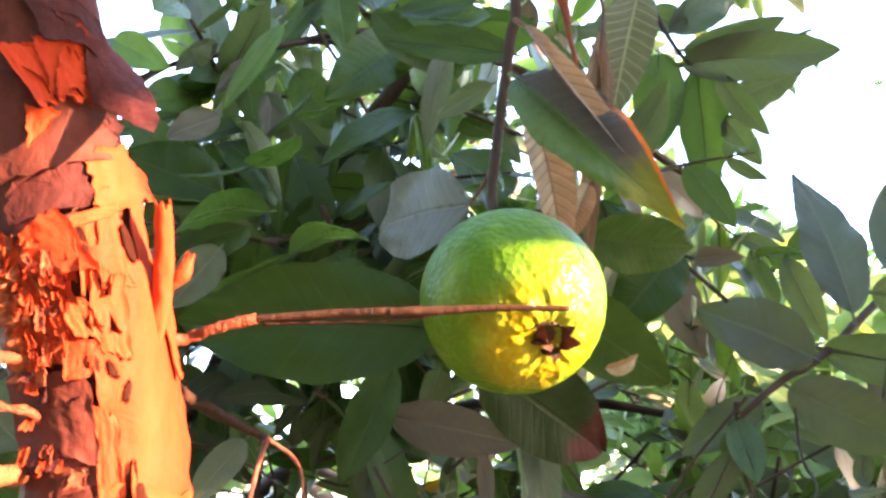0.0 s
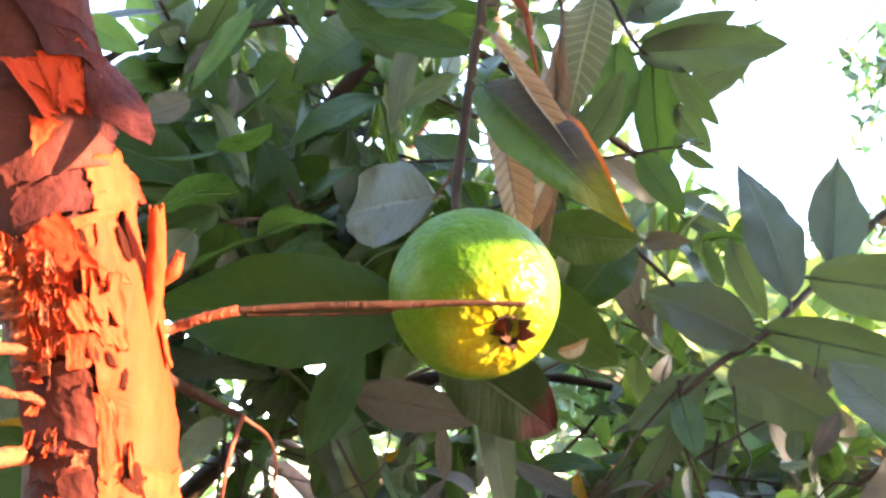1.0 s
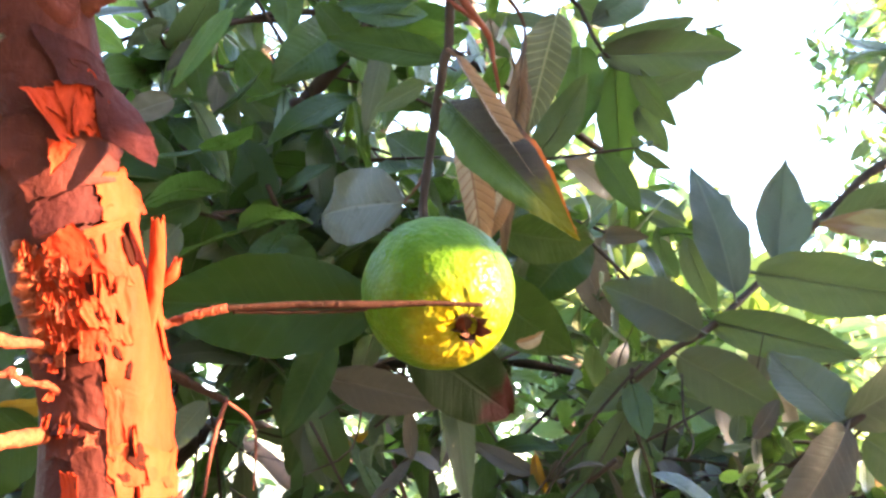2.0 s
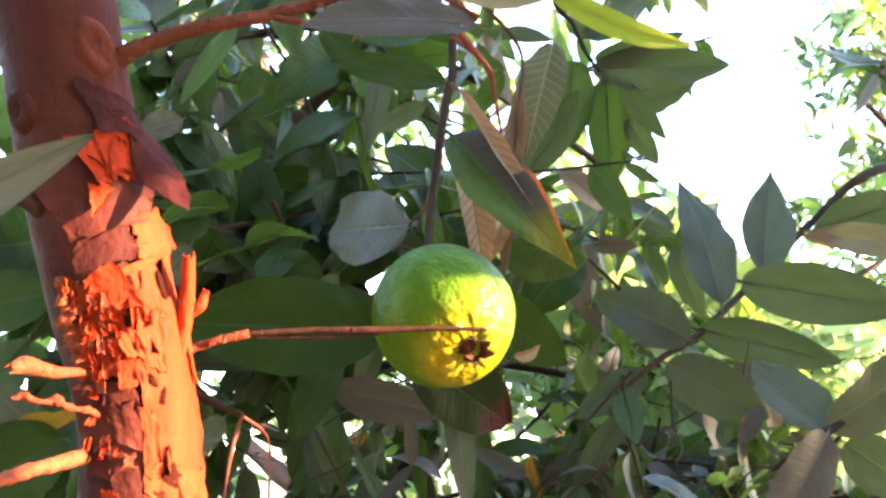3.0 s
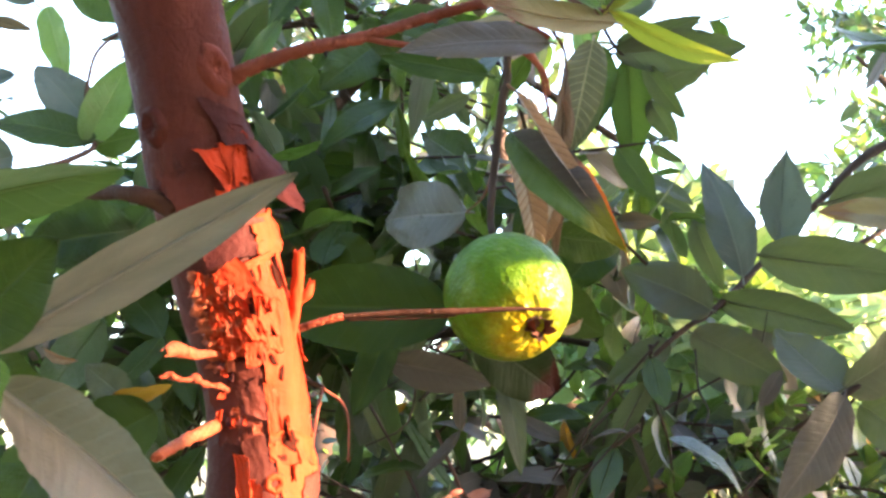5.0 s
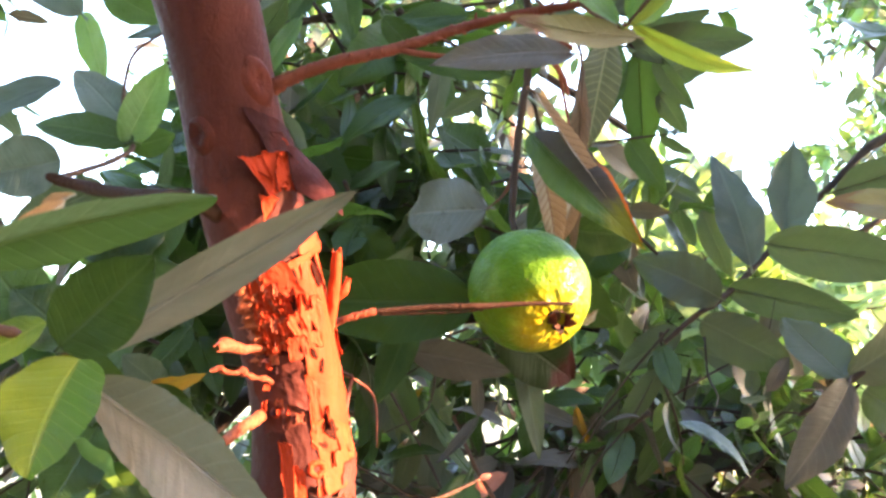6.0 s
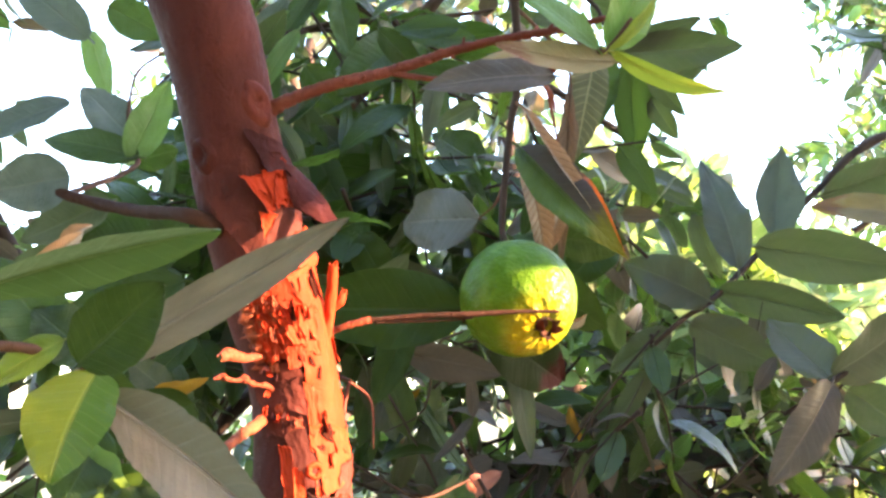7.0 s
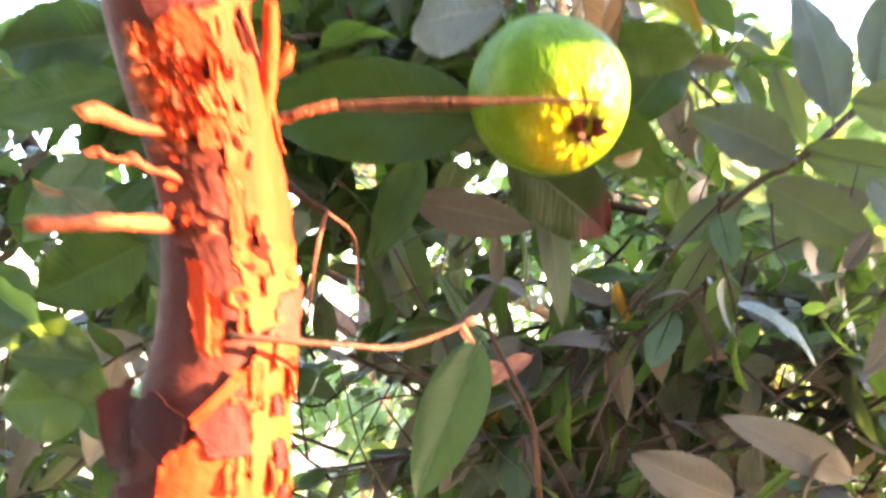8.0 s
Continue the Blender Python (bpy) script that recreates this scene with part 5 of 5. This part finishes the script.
for k in range(140):                    # low growth that hides the ground
    s = rng.uniform(0.85, 1.7)
    p = Vector((rng.uniform(-0.62, 0.66) * (s + 0.1), s, 1.63 + rng.uniform(-0.48, -0.06) * (s + 0.1)))
    spray(crown, rng, p, Vector((rng.uniform(-1, 1), rng.uniform(-0.6, 0.3), rng.uniform(-0.2, 0.9))), rng.uniform(0.12, 0.22), 0.085, None, (0, 1, 1, 4, 4, 2), 0.4, None, gap)
for k in range(105):                     # bushes low down to both sides
    s = rng.uniform(0.9, 1.7)
    a = rng.uniform(0.28, 0.72) if k % 2 else rng.uniform(-0.80, -0.34)
    p = Vector((a * (s + 0.1), s, 1.63 + rng.uniform(-0.40, 0.0 if a > 0 else 0.22) * (s + 0.1)))
    spray(crown, rng, p, Vector((rng.uniform(-1, 1), rng.uniform(-0.6, 0.3), rng.uniform(-0.2, 0.9))), rng.uniform(0.12, 0.22), 0.08, None, (0, 0, 1, 4, 2, 4), 0.4, None, gap)
for k in range(95):                    # small crowded leaves to the side of the fruit
    s = rng.uniform(0.78, 1.3)
    p = Vector((rng.uniform(0.0, 0.5) * (s + 0.1), s, 1.63 + rng.uniform(-0.30, 0.12) * (s + 0.1)))
    spray(crown, rng, p, Vector((rng.uniform(-1, 1), rng.uniform(-0.6, 0.3), rng.uniform(-0.4, 0.6))), rng.uniform(0.08, 0.16), 0.055, None, (0, 1, 1, 2, 2, 4), 0.5, None, gap)
for k in range(60):                     # browned leaves low beside the fruit
    s = rng.uniform(0.62, 1.0)
    p = Vector((rng.uniform(0.02, 0.5) * (s + 0.1), s, 1.63 + rng.uniform(-0.32, 0.02) * (s + 0.1)))
    spray(crown, rng, p, Vector((rng.uniform(-1, 1), rng.uniform(-0.6, 0.3), rng.uniform(-0.5, 0.4))), rng.uniform(0.08, 0.15), 0.058, None, (5, 5, 5, 1, 0), 0.5, None, gap)
side = random.Random(41)
for k in range(55):                     # darker shoots low at the far side of the fruit
    s = side.uniform(0.85, 1.25)
    p = Vector((side.uniform(0.20, 0.56) * (s + 0.1), s, 1.63 + side.uniform(-0.20, 0.03) * (s + 0.1)))
    spray(crown, side, p, Vector((side.uniform(-1, 1), side.uniform(-0.6, 0.3), side.uniform(-0.4, 0.5))), side.uniform(0.08, 0.15), 0.068, None, (0, 0, 1, 5), 0.5)
for k in range(130):                     # bare dark twigs
    s = rng.uniform(0.7, 1.2)
    p = Vector((rng.uniform(-0.45, 0.5) * (s + 0.1), s, 1.63 + rng.uniform(-0.35, 0.5) * (s + 0.1)))
    d = Vector((rng.uniform(-1, 1), rng.uniform(-0.3, 0.3), rng.uniform(-0.8, 0.8))).normalized() * rng.uniform(0.06, 0.14)
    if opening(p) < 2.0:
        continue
    tube(crown.twigs, [p - d, p - d * 0.3 + Vector((0, 0, rng.uniform(-.02, .02))), p + d * 0.4 + Vector((0, 0, rng.uniform(-.02, .02))), p + d], [0.0022, 0.0018, 0.0014, 0.0008], 6, 3, 0.3, 150.0)
for k in range(40):                     # bare twigs low beside the fruit
    s = rng.uniform(0.6, 1.0)
    p = Vector((rng.uniform(-0.12, 0.48) * (s + 0.1), s, 1.63 + rng.uniform(-0.28, 0.12) * (s + 0.1)))
    d = Vector((rng.uniform(-1, 1), rng.uniform(-0.3, 0.3), rng.uniform(-0.6, 0.9))).normalized() * rng.uniform(0.05, 0.13)
    tube(crown.twigs, [p - d, p - d * 0.3 + Vector((0, 0, rng.uniform(-.02, .02))), p + d * 0.4 + Vector((rng.uniform(-.02, .02), 0, rng.uniform(-.02, .02))), p + d], [0.0014, 0.0012, 0.0009, 0.0005], 6, 3, 0.3, 150.0)
crown.finish(back, "foliage", "low shaded shoots of leathery leaves")
behind = thing("guava_tree", "dense guava tree with sunlit leaves further back", "tree", (0.5, 2.4, 0))
branch(behind, "trunk", [(0.5, 2.4, -0.05), (0.45, 2.4, 0.9), (0.55, 2.3, 1.6), (0.35, 2.2, 2.4), (0.2, 2.1, 3.2)], [0.06, 0.05, 0.04, 0.03, 0.015], LIMB, 12, 0.25, 15.0)
branch(behind, "branch", [(0.55, 2.3, 1.6), (0.9, 2.0, 1.9), (1.2, 1.8, 2.1)], [0.025, 0.016, 0.006], LIMB, 9)
branch(behind, "branch", [(0.5, 2.35, 1.2), (0.0, 2.1, 1.6), (-0.6, 1.9, 1.9)], [0.025, 0.016, 0.006], LIMB, 9)
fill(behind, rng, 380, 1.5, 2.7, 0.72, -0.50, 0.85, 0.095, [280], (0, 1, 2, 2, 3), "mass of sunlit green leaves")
# sunlit shoots under the open sky and low down, mostly in the colour with sunlight put in
crown = Crown()
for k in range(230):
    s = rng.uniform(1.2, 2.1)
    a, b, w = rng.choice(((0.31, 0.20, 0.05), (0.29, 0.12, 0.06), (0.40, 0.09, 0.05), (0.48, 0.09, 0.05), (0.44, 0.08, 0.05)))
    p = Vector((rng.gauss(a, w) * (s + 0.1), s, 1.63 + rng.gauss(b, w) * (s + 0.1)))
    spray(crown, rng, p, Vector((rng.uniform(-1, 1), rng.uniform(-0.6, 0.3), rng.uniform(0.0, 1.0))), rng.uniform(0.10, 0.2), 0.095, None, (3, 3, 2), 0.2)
for k in range(16):
    s = rng.uniform(0.95, 1.15)
    p = Vector((rng.gauss(0.45, 0.04) * (s + 0.1), s, 1.63 + rng.gauss(0.0, 0.025) * (s + 0.1)))
    spray(crown, rng, p, Vector((rng.uniform(-1, 1), rng.uniform(-0.6, 0.3), rng.uniform(0.0, 1.0))), rng.uniform(0.06, 0.1), 0.06, None, (3, 3, 2), 0.2)
for k in range(22):
    s = rng.uniform(1.5, 2.1)
    p = Vector((rng.gauss(-0.054, 0.035) * (s + 0.1), s, 1.63 + rng.gauss(-0.13, 0.035) * (s + 0.1)))
    spray(crown, rng, p, Vector((rng.uniform(-1, 1), rng.uniform(-0.6, 0.3), rng.uniform(0.0, 1.0))), rng.uniform(0.08, 0.15), 0.07, None, (3, 3, 2), 0.2)
for k in range(40):
    s = rng.uniform(1.35, 2.1)
    p = Vector((rng.uniform(0.06, 0.36) * (s + 0.1), s, 1.63 + rng.uniform(-0.06, 0.06) * (s + 0.1)))
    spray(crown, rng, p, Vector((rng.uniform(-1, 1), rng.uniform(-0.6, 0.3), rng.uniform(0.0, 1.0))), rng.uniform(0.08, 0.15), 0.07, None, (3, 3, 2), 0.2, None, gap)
crown.finish(behind, "foliage", "bright yellow-green sunlit shoots")

# ---- unseen tree added to shade the place, beside and behind the viewer, with an open window in its crown ----
shade = thing("guava_tree", "broad unseen guava tree added to shade the fruit and branches", "tree", (2.5, 0.0, 0))
branch(shade, "trunk", [(2.5, 0.0, -0.05), (2.5, 0.0, 0.9), (2.45, -0.05, 1.8), (2.4, -0.1, 2.6)], [0.07, 0.06, 0.05, 0.03], BARK, 12, 0.25, 15.0)
branch(shade, "branch", [(2.48, 0.0, 1.5), (2.35, 0.25, 2.0), (2.2, 0.6, 2.3)], [0.03, 0.02, 0.01], LIMB, 9)
branch(shade, "branch", [(2.4, -0.1, 2.4), (2.1, -0.4, 2.75), (1.7, -0.9, 2.9)], [0.03, 0.02, 0.01], LIMB, 9)
ACROSS = Vector((-SUN_WAY.y, SUN_WAY.x, 0)).normalized()
RISE = SUN_WAY.cross(ACROSS) * -1
if RISE.z < 0:
    RISE = -RISE


def window(p):
    """The gaps left in the added crown so that the trunk, a side branch and the fruit are lit."""
    h, r = p.dot(ACROSS), p.dot(RISE)
    if 0.172 < h < 0.280 and 1.40 < r < 1.703 or 0.270 < h < 0.312 and 1.40 < r < 1.685:
        return True
    if 0.30 < h < 0.413 and 1.622 < r < 1.685 or 0.372 < h < 0.402 and 1.58 < r < 1.64:
        return True
    return math.hypot(h - 0.2205, r - 1.726) < 0.016 or math.hypot(h - 0.277, r - 1.754) < 0.022


crown = Crown()
rng = random.Random(23)
made = 0
while made < 1150:
    h, r, d = rng.gauss(0.4, 0.45), rng.gauss(1.65, 0.35), rng.uniform(1.5, 2.5)
    if h > 1.2:
        continue
    p = ACROSS * h + RISE * r + SUN_WAY * d
    spray(crown, rng, p, Vector((rng.uniform(-0.3, 0.3), rng.uniform(-1, 1), rng.uniform(-1, 1))), rng.uniform(0.05, 0.09), 0.095, None, (0, 1, 2), 0.3, None, window)
    made += 1
# more sprays in the sun's way, added to keep chosen bark and leaves unlit
for k in range(70):
    p = ACROSS * rng.uniform(0.08, 0.20) + RISE * rng.uniform(1.42, 1.57) + SUN_WAY * rng.uniform(1.5, 2.2)
    spray(crown, rng, p, Vector((rng.uniform(-0.3, 0.3), rng.uniform(-1, 1), rng.uniform(-1, 1))), rng.uniform(0.05, 0.09), 0.08, None, (0, 1, 2), 0.3, None, window)
for k in range(150):
    p = ACROSS * rng.uniform(0.43, 0.60) + RISE * rng.uniform(1.38, 1.72) + SUN_WAY * rng.uniform(1.5, 2.2)
    spray(crown, rng, p, Vector((rng.uniform(-0.3, 0.3), rng.uniform(-1, 1), rng.uniform(-1, 1))), rng.uniform(0.05, 0.09), 0.08, None, (0, 1, 2), 0.3, None, window)
for k in range(520):
    p = ACROSS * rng.uniform(0.44, 1.15) + RISE * rng.uniform(1.5, 2.15) + SUN_WAY * rng.uniform(1.5, 2.4)
    spray(crown, rng, p, Vector((rng.uniform(-0.3, 0.3), rng.uniform(-1, 1), rng.uniform(-1, 1))), rng.uniform(0.05, 0.09), 0.095, None, (0, 1, 2), 0.3, None, window)
for k in range(160):
    p = ACROSS * rng.uniform(0.74, 0.92) + RISE * rng.uniform(1.80, 1.98) + SUN_WAY * rng.uniform(1.5, 2.4)
    spray(crown, rng, p, Vector((rng.uniform(-0.3, 0.3), rng.uniform(-1, 1), rng.uniform(-1, 1))), rng.uniform(0.05, 0.09), 0.095, None, (0, 1, 2), 0.3, None, window)
crown.finish(shade, "foliage", "broad unseen crown of leaves added to shape the sunlight")
# unseen branch added; its leaves cast the shadow on the fruit's top
reach = branch(shade, "branch", [(2.4, -0.1, 2.4), (1.6, 0.20, 2.30), (1.0, 0.35, 2.06), (0.66, 0.40, 1.935), (0.56, 0.40, 1.905)], [0.012, 0.007, 0.004, 0.002, 0.001], LIMB, 8)
for h0, r0, h1, r1, wide in ((0.413, 1.689, 0.309, 1.677, 0.026), (0.413, 1.717, 0.305, 1.707, 0.044), (0.393, 1.697, 0.329, 1.685, 0.026), (0.438, 1.708, 0.438, 1.668, 0.026)):
    base, tip = (ACROSS * a + RISE * b + SUN_WAY * 1.05 for a, b in ((h0, r0), (h1, r1)))
    ob = part("leaf", blade((tip - base).length, wide, 8, 0.03, 0.2, h0 * 31, 32, 5), LEAF_MAT["green"], reach)
    ob.matrix_basis = leaf_pose(base, tip, 0.0, SUN_WAY)

# the peeling tree's own crown, overhead and unseen, filled in to hold back sky light
crown = Crown()
rng = random.Random(31)
for k in range(480):
    p = Vector((rng.uniform(-1.6, 1.3), rng.uniform(-1.6, 0.9), rng.uniform(2.4, 3.3)))
    spray(crown, rng, p, Vector((rng.uniform(-1, 1), rng.uniform(-1, 1), rng.uniform(-0.4, 0.4))), rng.uniform(0.14, 0.28), 0.10, None, (0, 1, 2), 0.5)
crown.finish(tree, "foliage", "unseen overhanging crown that holds back sky light")

# ---- far trees ----
def far_tree(at, tall, wide, count, size, seed, label):
    x, y = at
    t = thing("tree", label, "tree", (x, y, 0), "trees around")
    rng = random.Random(seed)
    branch(t, "trunk", [(x, y, -0.05), (x + 0.1, y, tall * 0.35), (x - 0.1, y + 0.1, tall * 0.7), (x, y, tall * 0.95)], [wide * 0.07, wide * 0.05, wide * 0.03, wide * 0.008], LIMB, 10, 0.2, 5.0)
    for k in range(6):
        a = k * 2.4 + seed
        z = tall * rng.uniform(0.3, 0.7)
        branch(t, "branch", [(x, y, z), (x + 0.3 * wide * math.cos(a), y + 0.3 * wide * math.sin(a), z + 0.1 * tall), (x + 0.5 * wide * math.cos(a), y + 0.5 * wide * math.sin(a), z + 0.16 * tall)],
               [wide * 0.025, wide * 0.016, wide * 0.005], LIMB, 7)
    crown = Crown()
    for k in range(count):
        a, r = rng.uniform(0, 6.28), wide * 0.5 * rng.random() ** 0.5
        z = tall * (0.25 + 0.75 * rng.random())
        r *= 0.55 + 0.45 * math.sin(math.pi * min(1, (z / tall - 0.2) / 0.8)) + 0.15 * noise.noise(Vector((a, z, seed)))
        p = Vector((x + r * math.cos(a), y + r * math.sin(a), z))
        spray(crown, rng, p, Vector((math.cos(a), math.sin(a), 0.2)), size * 3.0, size, None, (0, 1, 2, 2), 0.4)
    crown.finish(t, "foliage", "crown of many green leaves")
    return t


far_tree((4.05, 5.0), 4.9, 2.1, 430, 0.16, 1, "tall hazy tree at the edge of the open sky")
far_tree((-0.3, 5.0), 4.6, 2.0, 170, 0.13, 2, "leafy tree with bright gaps in its crown")
far_tree((1.6, 6.2), 2.6, 3.2, 240, 0.14, 3, "low spreading tree in the sun")
# three trees out of view, added to reduce light from the sky
far_tree((-2.3, 0.2), 4.4, 2.6, 420, 0.15, 4, "dense unseen tree added beside the viewer to cut sky light")
far_tree((-1.2, -2.2), 4.4, 2.8, 460, 0.15, 5, "dense unseen tree added behind the viewer to cut sky light")
far_tree((0.9, -3.0), 4.0, 2.6, 420, 0.15, 6, "dense unseen tree added behind the viewer to cut sky light")
